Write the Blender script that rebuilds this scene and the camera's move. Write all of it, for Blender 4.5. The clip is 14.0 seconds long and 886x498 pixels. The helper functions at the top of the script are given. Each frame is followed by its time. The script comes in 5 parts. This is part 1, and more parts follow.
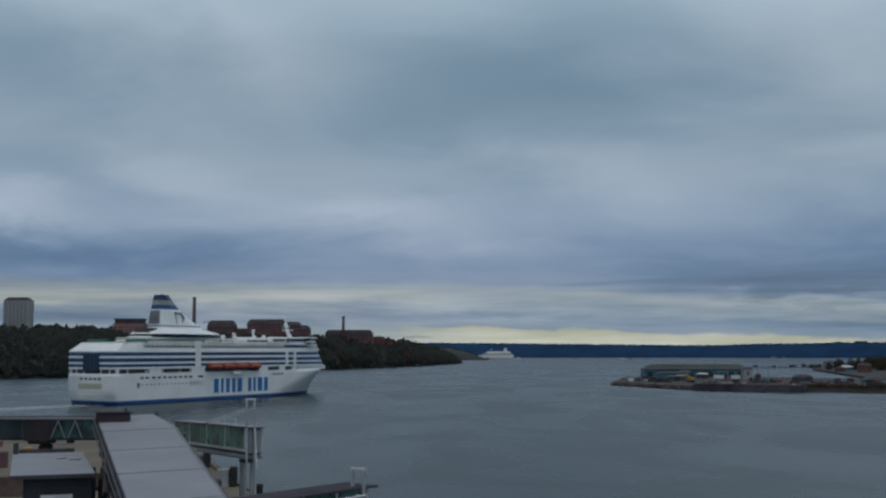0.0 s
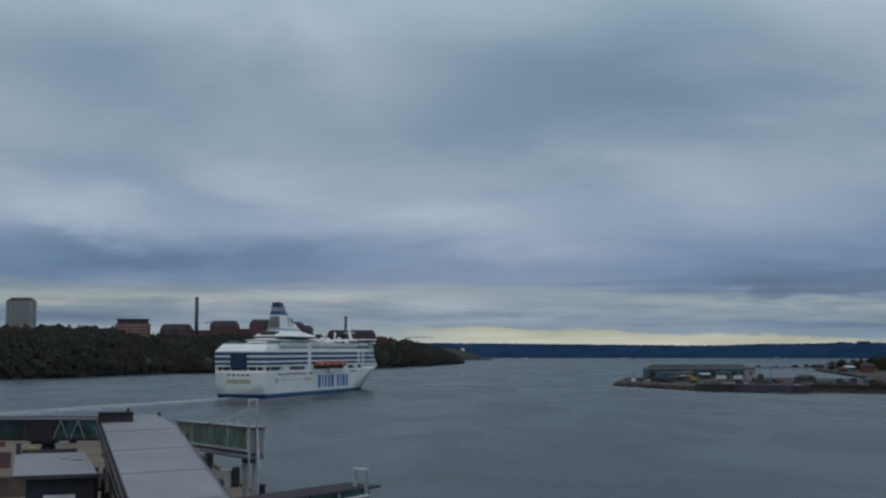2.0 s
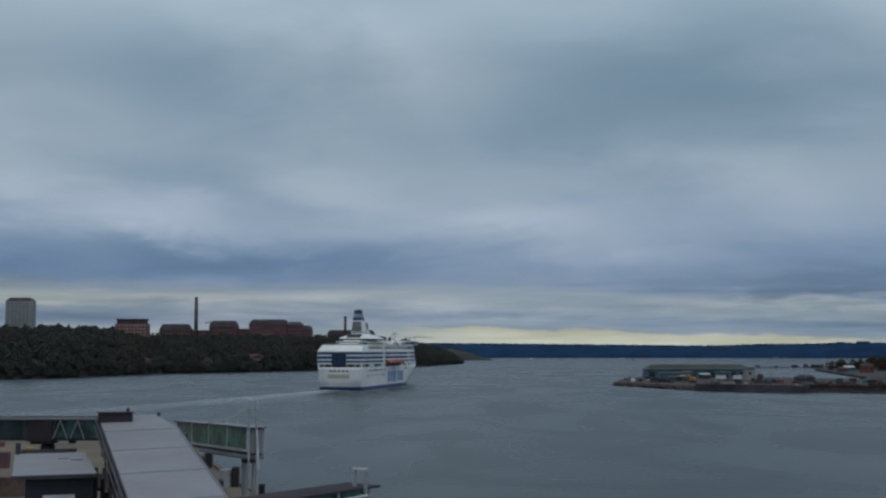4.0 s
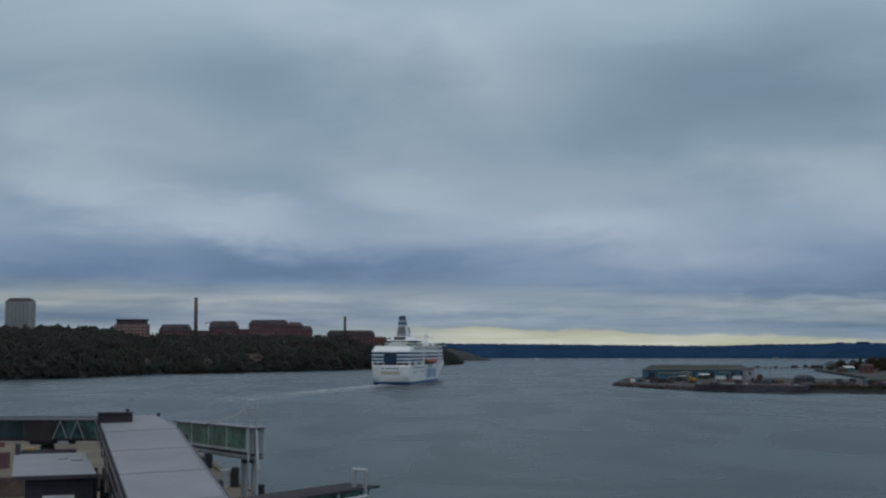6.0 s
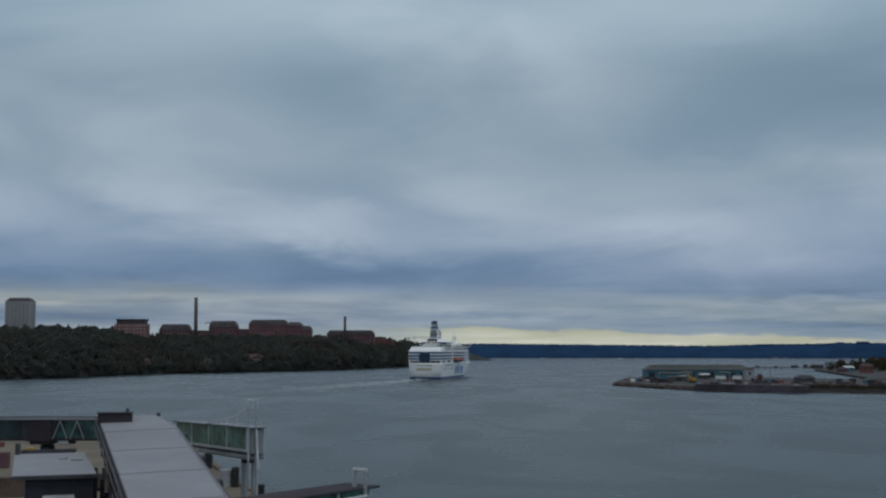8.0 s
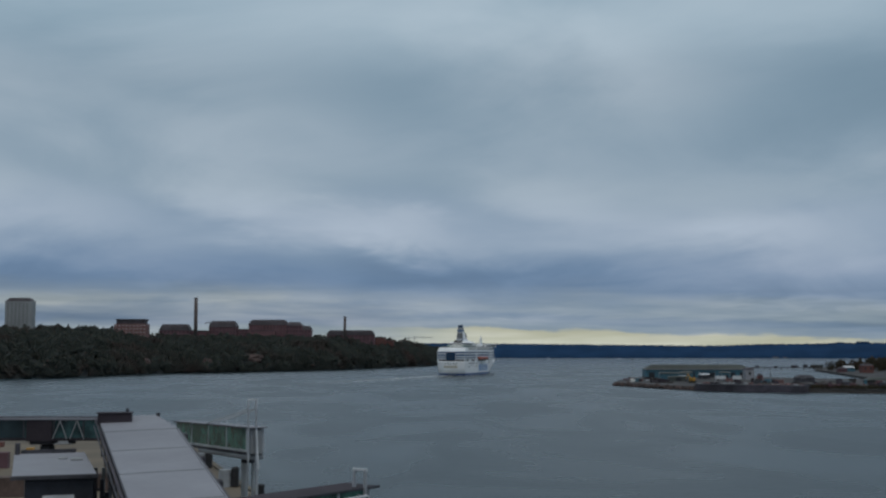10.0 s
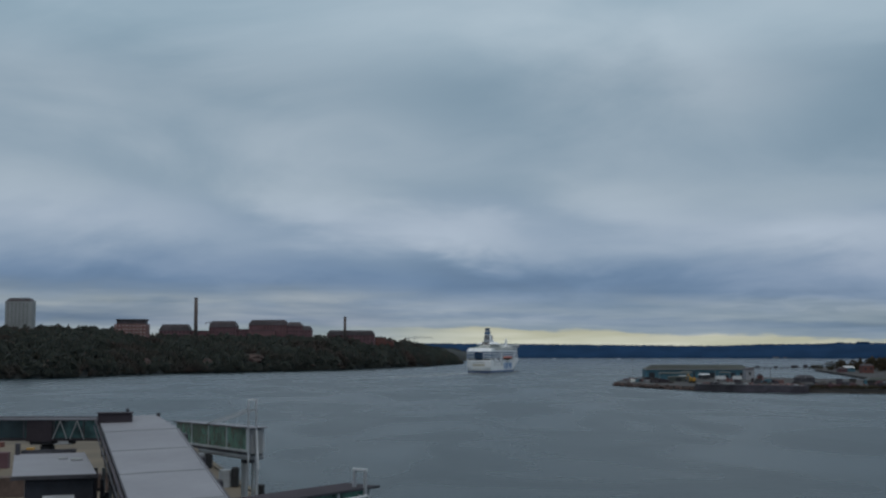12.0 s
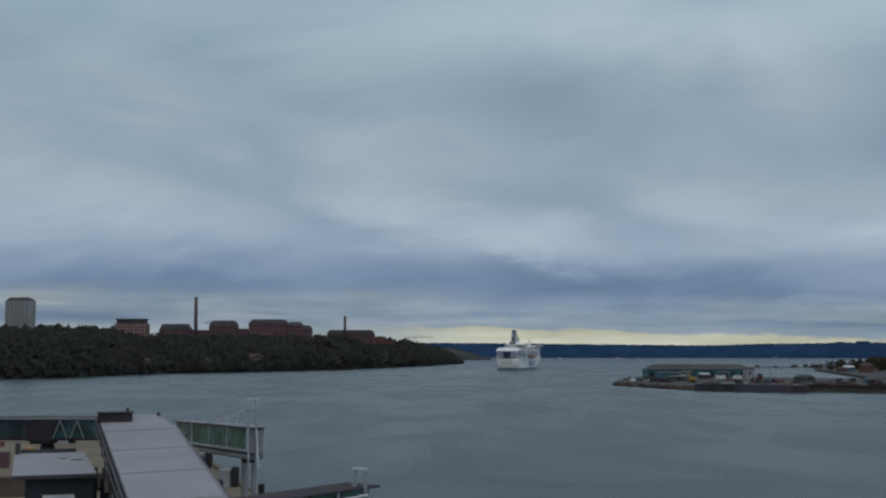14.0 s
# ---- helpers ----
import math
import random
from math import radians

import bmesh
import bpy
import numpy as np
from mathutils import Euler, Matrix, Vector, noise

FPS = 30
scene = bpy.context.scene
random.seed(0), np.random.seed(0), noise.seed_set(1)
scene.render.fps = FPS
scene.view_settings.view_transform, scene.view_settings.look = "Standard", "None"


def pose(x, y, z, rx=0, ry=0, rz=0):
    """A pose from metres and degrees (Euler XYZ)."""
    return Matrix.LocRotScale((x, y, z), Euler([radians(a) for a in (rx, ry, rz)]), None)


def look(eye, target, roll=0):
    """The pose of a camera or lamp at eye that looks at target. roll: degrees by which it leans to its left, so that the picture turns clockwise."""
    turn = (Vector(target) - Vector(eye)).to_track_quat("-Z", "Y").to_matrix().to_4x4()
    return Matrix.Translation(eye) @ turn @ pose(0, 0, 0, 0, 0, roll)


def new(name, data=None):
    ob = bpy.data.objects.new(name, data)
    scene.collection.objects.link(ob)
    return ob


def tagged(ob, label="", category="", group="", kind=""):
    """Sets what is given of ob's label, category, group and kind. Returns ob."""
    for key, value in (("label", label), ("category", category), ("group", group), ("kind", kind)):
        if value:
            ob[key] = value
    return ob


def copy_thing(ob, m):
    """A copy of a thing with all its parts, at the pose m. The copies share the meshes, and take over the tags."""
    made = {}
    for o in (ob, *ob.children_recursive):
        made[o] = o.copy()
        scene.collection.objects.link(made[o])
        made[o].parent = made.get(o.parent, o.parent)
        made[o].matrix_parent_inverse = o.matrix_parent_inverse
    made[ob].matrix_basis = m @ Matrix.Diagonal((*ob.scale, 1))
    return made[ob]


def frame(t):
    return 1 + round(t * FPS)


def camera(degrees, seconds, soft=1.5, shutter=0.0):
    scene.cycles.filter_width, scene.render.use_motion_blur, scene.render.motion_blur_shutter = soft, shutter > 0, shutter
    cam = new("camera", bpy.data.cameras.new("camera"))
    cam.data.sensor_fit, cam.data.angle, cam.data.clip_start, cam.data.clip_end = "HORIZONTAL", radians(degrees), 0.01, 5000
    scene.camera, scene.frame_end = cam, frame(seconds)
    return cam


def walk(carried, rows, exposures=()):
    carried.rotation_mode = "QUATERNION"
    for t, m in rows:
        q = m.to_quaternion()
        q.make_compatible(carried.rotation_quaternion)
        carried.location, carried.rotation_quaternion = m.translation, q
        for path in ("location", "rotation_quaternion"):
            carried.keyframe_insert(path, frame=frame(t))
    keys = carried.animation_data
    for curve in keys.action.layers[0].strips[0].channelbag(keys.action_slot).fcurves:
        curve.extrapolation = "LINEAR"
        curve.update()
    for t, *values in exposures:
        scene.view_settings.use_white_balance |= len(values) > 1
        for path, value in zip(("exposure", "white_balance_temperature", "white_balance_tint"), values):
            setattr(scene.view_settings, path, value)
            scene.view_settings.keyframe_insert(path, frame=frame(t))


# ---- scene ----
EYE = (0.0, 0.0, 26.4)
PITCH = 94.92          # degrees from straight down
cam = camera(41.0, 14.0, soft=2.4)


def aim(dx, dy):
    """Camera pose with the picture shifted by small amounts (thousandths of a radian)."""
    return pose(*EYE, PITCH + math.degrees(dy / 1000), 0, math.degrees(dx / 1000))


walk(cam, [(0.0, aim(-1.4, -0.4)), (0.25, aim(-0.4, -0.4)), (0.5, aim(0.5, -0.3)), (1.0, aim(0.6, -0.2)), (1.5, aim(0.8, -0.6)),
           (2.0, aim(0.6, -0.2)), (2.5, aim(1.3, -0.5)), (3.0, aim(0.7, -0.2)), (5.5, aim(0.05, -0.2)), (6.0, aim(0, 0.1)),
           (8.0, aim(0, 0)), (10.5, aim(-0.1, 0)), (11.0, aim(-0.1, 0.5)), (12.0, aim(0, 0.1)), (13.0, aim(0, 0.2)),
           (14.0, aim(0, -0.3))],
     exposures=[(0.0, 0.02, 6230, 10), (6.0, 0.04, 6280, 10), (14.0, 0.12, 6420, 10)])

# ---- light ----
SUN_EL, SUN_AZ = 38.0, 205.0       # the veiled sun stands high behind the viewer
world = bpy.data.worlds.new("overcast_sky")
scene.world = world
world.use_nodes = True


def build_world():
    nt = world.node_tree
    nt.nodes.clear()
    out = nt.nodes.new("ShaderNodeOutputWorld")
    bg = nt.nodes.new("ShaderNodeBackground")
    sky = nt.nodes.new("ShaderNodeTexSky")
    sky.sky_type, sky.sun_disc = 'NISHITA', False
    sky.sun_elevation, sky.sun_rotation = radians(SUN_EL), radians(SUN_AZ)
    sky.air_density, sky.dust_density = 1.5, 4.0
    mixn = nt.nodes.new("ShaderNodeMix")
    mixn.data_type = 'RGBA'
    mixn.inputs[0].default_value = 0.9
    # thick cloud: grey, brighter towards the zenith
    co = nt.nodes.new("ShaderNodeTexCoord")
    sep = nt.nodes.new("ShaderNodeSeparateXYZ")
    ramp = nt.nodes.new("ShaderNodeValToRGB")
    ramp.color_ramp.elements[0].position, ramp.color_ramp.elements[0].color = 0.0, (2.2, 2.7, 3.1, 1)
    ramp.color_ramp.elements[1].position, ramp.color_ramp.elements[1].color = 1.0, (6.1, 7.1, 7.9, 1)
    nt.links.new(co.outputs["Generated"], sep.inputs[0])
    nt.links.new(sep.outputs["Z"], ramp.inputs[0])
    nt.links.new(sky.outputs[0], mixn.inputs[6])
    nt.links.new(ramp.outputs[0], mixn.inputs[7])
    nt.links.new(mixn.outputs[2], bg.inputs[0])
    bg.inputs[1].default_value = 0.066
    nt.links.new(bg.outputs[0], out.inputs[0])


build_world()
sun_data = bpy.data.lights.new("sun", 'SUN')
sun_data.energy, sun_data.angle, sun_data.color = 0.55, radians(25), (1.0, 0.95, 0.88)
sun = new("sun", sun_data)
sun.matrix_world = look((0, 0, 300), (-0.25 * 300, 0.36 * 300, 0))


# ---- materials ----
def nodes_of(name):
    m = bpy.data.materials.new(name)
    m.use_nodes = True
    return m, m.node_tree, m.node_tree.nodes["Principled BSDF"]


def paint(name, colour, rough=0.6, metal=0.0, vary=0.12, scale=0.5, fine=6.0, bump=0.02, stain=None, pieces=0.0, spec=0.5):
    """A weathered surface: colour varied by broad stains and by fine grain, with light relief."""
    m, nt, b = nodes_of(name)
    co = nt.nodes.new("ShaderNodeTexCoord")
    big = nt.nodes.new("ShaderNodeTexNoise")
    big.inputs["Scale"].default_value, big.inputs["Detail"].default_value = scale, 5
    small = nt.nodes.new("ShaderNodeTexNoise")
    small.inputs["Scale"].default_value, small.inputs["Detail"].default_value = fine, 4
    for n in (big, small):
        nt.links.new(co.outputs["Object"], n.inputs["Vector"])
    dark = stain or tuple(c * (1 - 2.2 * vary) for c in colour)
    light = tuple(min(1, c * (1 + 1.1 * vary)) for c in colour)
    ramp = nt.nodes.new("ShaderNodeValToRGB")
    ramp.color_ramp.elements[0].position, ramp.color_ramp.elements[0].color = 0.28, (*dark, 1)
    ramp.color_ramp.elements[1].position, ramp.color_ramp.elements[1].color = 0.62, (*light, 1)
    nt.links.new(big.outputs[0], ramp.inputs[0])
    mul = nt.nodes.new("ShaderNodeMix")
    mul.data_type, mul.blend_type = 'RGBA', 'MULTIPLY'
    mul.inputs[0].default_value = 0.5
    nt.links.new(ramp.outputs[0], mul.inputs[6])
    r2 = nt.nodes.new("ShaderNodeMapRange")
    r2.inputs[1].default_value, r2.inputs[2].default_value = 0.3, 0.7
    r2.inputs[3].default_value, r2.inputs[4].default_value = 1 - 2 * vary, 1.0
    nt.links.new(small.outputs[0], r2.inputs[0])
    nt.links.new(r2.outputs[0], mul.inputs[7])
    last = mul.outputs[2]
    if pieces:
        info = nt.nodes.new("ShaderNodeObjectInfo")
        r3 = nt.nodes.new("ShaderNodeMapRange")
        r3.inputs[3].default_value, r3.inputs[4].default_value = 1 - pieces, 1.0
        nt.links.new(info.outputs["Random"], r3.inputs[0])
        m2 = nt.nodes.new("ShaderNodeMix")
        m2.data_type, m2.blend_type = 'RGBA', 'MULTIPLY'
        m2.inputs[0].default_value = 1.0
        nt.links.new(last, m2.inputs[6])
        nt.links.new(r3.outputs[0], m2.inputs[7])
        last = m2.outputs[2]
    nt.links.new(last, b.inputs["Base Color"])
    b.inputs["Roughness"].default_value, b.inputs["Metallic"].default_value = rough, metal
    b.inputs["Specular IOR Level"].default_value = spec
    if bump:
        bp = nt.nodes.new("ShaderNodeBump")
        bp.inputs["Strength"].default_value, bp.inputs["Distance"].default_value = 0.5, bump
        nt.links.new(small.outputs[0], bp.inputs["Height"])
        nt.links.new(bp.outputs[0], b.inputs["Normal"])
    return m


def leaf_material(name, low, mid, high, spot=0.25, warm=None, swing=(0.45, 1.3)):
    """Foliage: every clump has a shade of its own, broken up by a leafy grain."""
    m, nt, b = nodes_of(name)
    geo = nt.nodes.new("ShaderNodeNewGeometry")
    ramp = nt.nodes.new("ShaderNodeValToRGB")
    e = ramp.color_ramp.elements
    e[0].position, e[0].color = 0.0, (*low, 1)
    e[1].position, e[1].color = 0.93, (*high, 1)
    x = e.new(0.5)
    x.color = (*mid, 1)
    if warm:
        x = e.new(1.0)
        x.color = (*warm, 1)
    nt.links.new(geo.outputs["Random Per Island"], ramp.inputs[0])
    co = nt.nodes.new("ShaderNodeTexCoord")
    n = nt.nodes.new("ShaderNodeTexNoise")
    n.inputs["Scale"].default_value, n.inputs["Detail"].default_value = spot, 6
    nt.links.new(co.outputs["Object"], n.inputs["Vector"])
    mr = nt.nodes.new("ShaderNodeMapRange")
    mr.inputs[1].default_value, mr.inputs[2].default_value = 0.35, 0.65
    mr.inputs[3].default_value, mr.inputs[4].default_value = swing
    nt.links.new(n.outputs[0], mr.inputs[0])
    mul = nt.nodes.new("ShaderNodeMix")
    mul.data_type, mul.blend_type = 'RGBA', 'MULTIPLY'
    mul.inputs[0].default_value = 1.0
    nt.links.new(ramp.outputs[0], mul.inputs[6])
    nt.links.new(mr.outputs[0], mul.inputs[7])
    last = mul.outputs[2]
    if warm:
        patch = nt.nodes.new("ShaderNodeTexNoise")
        patch.inputs["Scale"].default_value, patch.inputs["Detail"].default_value = 0.016, 4
        nt.links.new(co.outputs["Object"], patch.inputs["Vector"])
        pr = nt.nodes.new("ShaderNodeMapRange")
        pr.inputs[1].default_value, pr.inputs[2].default_value = 0.52, 0.70
        pr.inputs[3].default_value, pr.inputs[4].default_value = 0.0, 0.75
        nt.links.new(patch.outputs[0], pr.inputs[0])
        tint = nt.nodes.new("ShaderNodeMix")
        tint.data_type = 'RGBA'
        tint.inputs[7].default_value = (warm[0] * 0.75, warm[1] * 0.75, warm[2] * 0.75, 1)
        nt.links.new(pr.outputs[0], tint.inputs[0])
        nt.links.new(last, tint.inputs[6])
        last = tint.outputs[2]
    nt.links.new(last, b.inputs["Base Color"])
    b.inputs["Roughness"].default_value = 0.9
    b.inputs["Specular IOR Level"].default_value = 0.1
    # leaves hang in all directions, so a crown takes the light more evenly than a solid would
    soft = nt.nodes.new("ShaderNodeVectorMath")
    soft.operation = 'MULTIPLY_ADD'
    soft.inputs[1].default_value = (0.4, 0.4, 0.4)
    soft.inputs[2].default_value = (0.0, -0.28, 0.5)
    nt.links.new(geo.outputs["Normal"], soft.inputs[0])
    unit = nt.nodes.new("ShaderNodeVectorMath")
    unit.operation = 'NORMALIZE'
    nt.links.new(soft.outputs[0], unit.inputs[0])
    nt.links.new(unit.outputs[0], b.inputs["Normal"])
    thin = nt.nodes.new("ShaderNodeBsdfTranslucent")
    both = nt.nodes.new("ShaderNodeMixShader")
    both.inputs[0].default_value = 0.4
    nt.links.new(last, thin.inputs[0])
    nt.links.new(b.outputs[0], both.inputs[1])
    nt.links.new(thin.outputs[0], both.inputs[2])
    nt.links.new(both.outputs[0], nt.nodes["Material Output"].inputs[0])
    return m


def glass_material(name, tint, rough=0.05):
    m, nt, b = nodes_of(name)
    b.inputs["Base Color"].default_value = (*tint, 1)
    b.inputs["Roughness"].default_value = rough
    b.inputs["Transmission Weight"].default_value = 0.85
    b.inputs["IOR"].default_value = 1.2
    return m


def water_material():
    m, nt, b = nodes_of("sea_water")
    co = nt.nodes.new("ShaderNodeTexCoord")
    b.inputs["Base Color"].default_value = (0.010, 0.020, 0.026, 1)
    b.inputs["IOR"].default_value = 1.33
    stretch = nt.nodes.new("ShaderNodeMapping")
    stretch.inputs["Scale"].default_value = (0.022, 0.010, 1)
    stretch.inputs["Rotation"].default_value = (0, 0, radians(8))
    nt.links.new(co.outputs["Object"], stretch.inputs[0])
    slick = nt.nodes.new("ShaderNodeTexNoise")
    slick.inputs["Scale"].default_value, slick.inputs["Detail"].default_value = 1.0, 5
    slick.inputs["Distortion"].default_value = 0.9
    nt.links.new(stretch.outputs[0], slick.inputs["Vector"])
    mr = nt.nodes.new("ShaderNodeMapRange")
    mr.inputs[1].default_value, mr.inputs[2].default_value = 0.38, 0.66
    mr.inputs[3].default_value, mr.inputs[4].default_value = 0.30, 0.24
    nt.links.new(slick.outputs[0], mr.inputs[0])
    nt.links.new(mr.outputs[0], b.inputs["Roughness"])
    # ripples and a low swell; calmer on the slicks
    rip = nt.nodes.new("ShaderNodeMapping")
    rip.inputs["Scale"].default_value = (0.20, 0.42, 1)
    nt.links.new(co.outputs["Object"], rip.inputs[0])
    waves = nt.nodes.new("ShaderNodeTexNoise")
    waves.inputs["Scale"].default_value, waves.inputs["Detail"].default_value = 1.0, 4
    nt.links.new(rip.outputs[0], waves.inputs["Vector"])
    st = nt.nodes.new("ShaderNodeMapRange")
    st.inputs[1].default_value, st.inputs[2].default_value = 0.40, 0.64
    st.inputs[3].default_value, st.inputs[4].default_value = 0.22, 0.10
    nt.links.new(slick.outputs[0], st.inputs[0])
    bp = nt.nodes.new("ShaderNodeBump")
    bp.inputs["Distance"].default_value = 0.5
    nt.links.new(st.outputs[0], bp.inputs["Strength"])
    nt.links.new(waves.outputs[0], bp.inputs["Height"])
    # every normal leans to the quay, so that the water reflects sky higher up
    lean = nt.nodes.new("ShaderNodeVectorMath")
    lean.inputs[1].default_value = (0.0, -0.068, 0.0)
    nt.links.new(bp.outputs[0], lean.inputs[0])
    unit = nt.nodes.new("ShaderNodeVectorMath")
    unit.operation = 'NORMALIZE'
    nt.links.new(lean.outputs[0], unit.inputs[0])
    nt.links.new(unit.outputs[0], b.inputs["Normal"])
    return m


def foam_material():
    """Broken foam on the water: patches that let the sea show between them."""
    m, nt, b = nodes_of("foam")
    co = nt.nodes.new("ShaderNodeTexCoord")
    mp = nt.nodes.new("ShaderNodeMapping")
    mp.inputs["Scale"].default_value = (0.03, 0.14, 1)
    nt.links.new(co.outputs["Object"], mp.inputs[0])
    n = nt.nodes.new("ShaderNodeTexNoise")
    n.inputs["Scale"].default_value, n.inputs["Detail"].default_value = 1.6, 7
    nt.links.new(mp.outputs[0], n.inputs["Vector"])
    mr = nt.nodes.new("ShaderNodeMapRange")
    mr.inputs[1].default_value, mr.inputs[2].default_value = 0.30, 0.62
    mr.inputs[3].default_value, mr.inputs[4].default_value = 0.38, 0.96
    nt.links.new(n.outputs[0], mr.inputs[0])
    # the foam thins out astern and to both sides
    sep = nt.nodes.new("ShaderNodeSeparateXYZ")
    nt.links.new(co.outputs["Generated"], sep.inputs[0])
    side = nt.nodes.new("ShaderNodeValToRGB")
    e = side.color_ramp.elements
    e[0].position, e[0].color = 0.0, (0, 0, 0, 1)
    e[1].position, e[1].color = 1.0, (0, 0, 0, 1)
    for p in (0.35, 0.65):
        x = e.new(p)
        x.color = (1, 1, 1, 1)
    nt.links.new(sep.outputs["Y"], side.inputs[0])
    m1 = nt.nodes.new("ShaderNodeMath")
    m1.operation = 'MULTIPLY'
    nt.links.new(mr.outputs[0], m1.inputs[0])
    nt.links.new(side.outputs[0], m1.inputs[1])
    pw = nt.nodes.new("ShaderNodeMath")
    pw.operation = 'POWER'
    pw.inputs[1].default_value = 1.9
    nt.links.new(sep.outputs["X"], pw.inputs[0])
    m2 = nt.nodes.new("ShaderNodeMath")
    m2.operation = 'MULTIPLY'
    nt.links.new(m1.outputs[0], m2.inputs[0])
    nt.links.new(pw.outputs[0], m2.inputs[1])
    nt.links.new(m2.outputs[0], b.inputs["Alpha"])
    b.inputs["Base Color"].default_value = (0.82, 0.86, 0.87, 1)
    b.inputs["Roughness"].default_value = 0.9
    return m


def cloud_material(name, stops, other, side, warp, scale, contrast, fade, tops, seed, billow=(), turn=35.0, lift=0.0, lumps=0.0, droop=0.0, spread=0.12, blues=(1.02, 0.62)):
    """Backdrop of cloud. stops: (height, colour) up the sky; other: the same for the far left of the view; side: where one
    passes into the other; warp: how far the noise bends them; contrast: light and dark billows; fade: heights
    between which the layer grows dense; tops: heights between which it thins out again; billow: broad bright and dark
    masses (across, height, width, depth, lean, strength); lumps and droop: uneven edges, and a sinking to one side."""
    m = bpy.data.materials.new(name)
    m.use_nodes = True
    nt = m.node_tree
    nt.nodes.clear()
    N, L = nt.nodes.new, nt.links.new
    out, emit, clear, mix = N("ShaderNodeOutputMaterial"), N("ShaderNodeEmission"), N("ShaderNodeBsdfTransparent"), N("ShaderNodeMixShader")
    co, norm, sep = N("ShaderNodeTexCoord"), N("ShaderNodeVectorMath"), N("ShaderNodeSeparateXYZ")
    norm.operation = 'NORMALIZE'
    L(co.outputs["Object"], norm.inputs[0])
    L(norm.outputs[0], sep.inputs[0])

    def math_node(op, a, b, c=None):
        n = N("ShaderNodeMath")
        n.operation = op
        for k, v in enumerate((a, b, c)):
            if v is None:
                continue
            if isinstance(v, (int, float)):
                n.inputs[k].default_value = v
            else:
                L(v, n.inputs[k])
        return n.outputs[0]

    def span(v, a, b, lo=0.0, hi=1.0, smooth=True):
        n = N("ShaderNodeMapRange")
        n.interpolation_type = 'SMOOTHSTEP' if smooth else 'LINEAR'
        L(v, n.inputs[0])
        for k, x in enumerate((a, b, lo, hi)):
            n.inputs[k + 1].default_value = x
        return n.outputs[0]

    # the cloud deck lies flat overhead and closes up towards the horizon
    inv = math_node('DIVIDE', 1.0, math_node('ADD', math_node('MAXIMUM', sep.outputs["Z"], 0.0), spread))
    flat = N("ShaderNodeVectorMath")
    flat.operation = 'SCALE'
    L(norm.outputs[0], flat.inputs[0])
    L(inv, flat.inputs["Scale"])

    def billows(sc, stretch, loc, detail, distort):
        mp = N("ShaderNodeMapping")
        mp.inputs["Rotation"].default_value = (0, 0, radians(turn))
        mp.inputs["Scale"].default_value, mp.inputs["Location"].default_value = stretch, loc
        L(flat.outputs[0], mp.inputs[0])
        n = N("ShaderNodeTexNoise")
        n.inputs["Scale"].default_value, n.inputs["Detail"].default_value = sc, detail
        n.inputs["Roughness"].default_value, n.inputs["Distortion"].default_value = 0.52, distort
        L(mp.outputs[0], n.inputs["Vector"])
        return n.outputs[0]

    a = billows(scale, (0.75, 1.0, 0.0), seed, 7, 0.45)
    b = billows(scale * 0.45, (0.6, 1.0, 0.0), (seed[1], seed[0], 0), 3, 0.2)
    height = math_node('MULTIPLY_ADD', math_node('SUBTRACT', a, 0.5), warp, sep.outputs["Z"])
    if lumps:
        mpl = N("ShaderNodeMapping")
        mpl.inputs["Scale"].default_value = (22, 22, 60)
        L(norm.outputs[0], mpl.inputs[0])
        nl = N("ShaderNodeTexNoise")
        nl.inputs["Scale"].default_value, nl.inputs["Detail"].default_value = 1.0, 4
        L(mpl.outputs[0], nl.inputs["Vector"])
        height = math_node('MULTIPLY_ADD', math_node('SUBTRACT', nl.outputs[0], 0.5), lumps, height)
    if droop:
        height = math_node('MULTIPLY_ADD', math_node('MAXIMUM', math_node('SUBTRACT', sep.outputs["X"], 0.05), 0.0), droop, height)

    def ramp_of(st):
        lo, hi = st[0][0], st[-1][0]
        ramp = N("ShaderNodeValToRGB")
        ramp.color_ramp.interpolation = 'EASE'
        e = ramp.color_ramp.elements
        e[0].position, e[0].color = 0.0, (*st[0][1], 1)
        e[1].position, e[1].color = 1.0, (*st[-1][1], 1)
        for h, c in st[1:-1]:
            x = e.new((h - lo) / (hi - lo))
            x.color = (*c, 1)
        L(span(height, lo, hi, smooth=False), ramp.inputs[0])
        return ramp.outputs[0]

    colour = ramp_of(stops)
    if other:
        mc = N("ShaderNodeMix")
        mc.data_type = 'RGBA'
        L(span(math_node('MULTIPLY_ADD', math_node('SUBTRACT', b, 0.5), 0.25, sep.outputs["X"]), *side), mc.inputs[0])
        L(ramp_of(other), mc.inputs[6])
        L(colour, mc.inputs[7])
        colour = mc.outputs[2]
    mixed = math_node('ADD', math_node('MULTIPLY', a, 0.55), math_node('MULTIPLY', b, 0.45))
    light = span(mixed, 0.34, 0.66, 1 - contrast, 1 + contrast)
    light = math_node('MULTIPLY', light, math_node('MULTIPLY_ADD', sep.outputs["X"], -lift, 1.0))
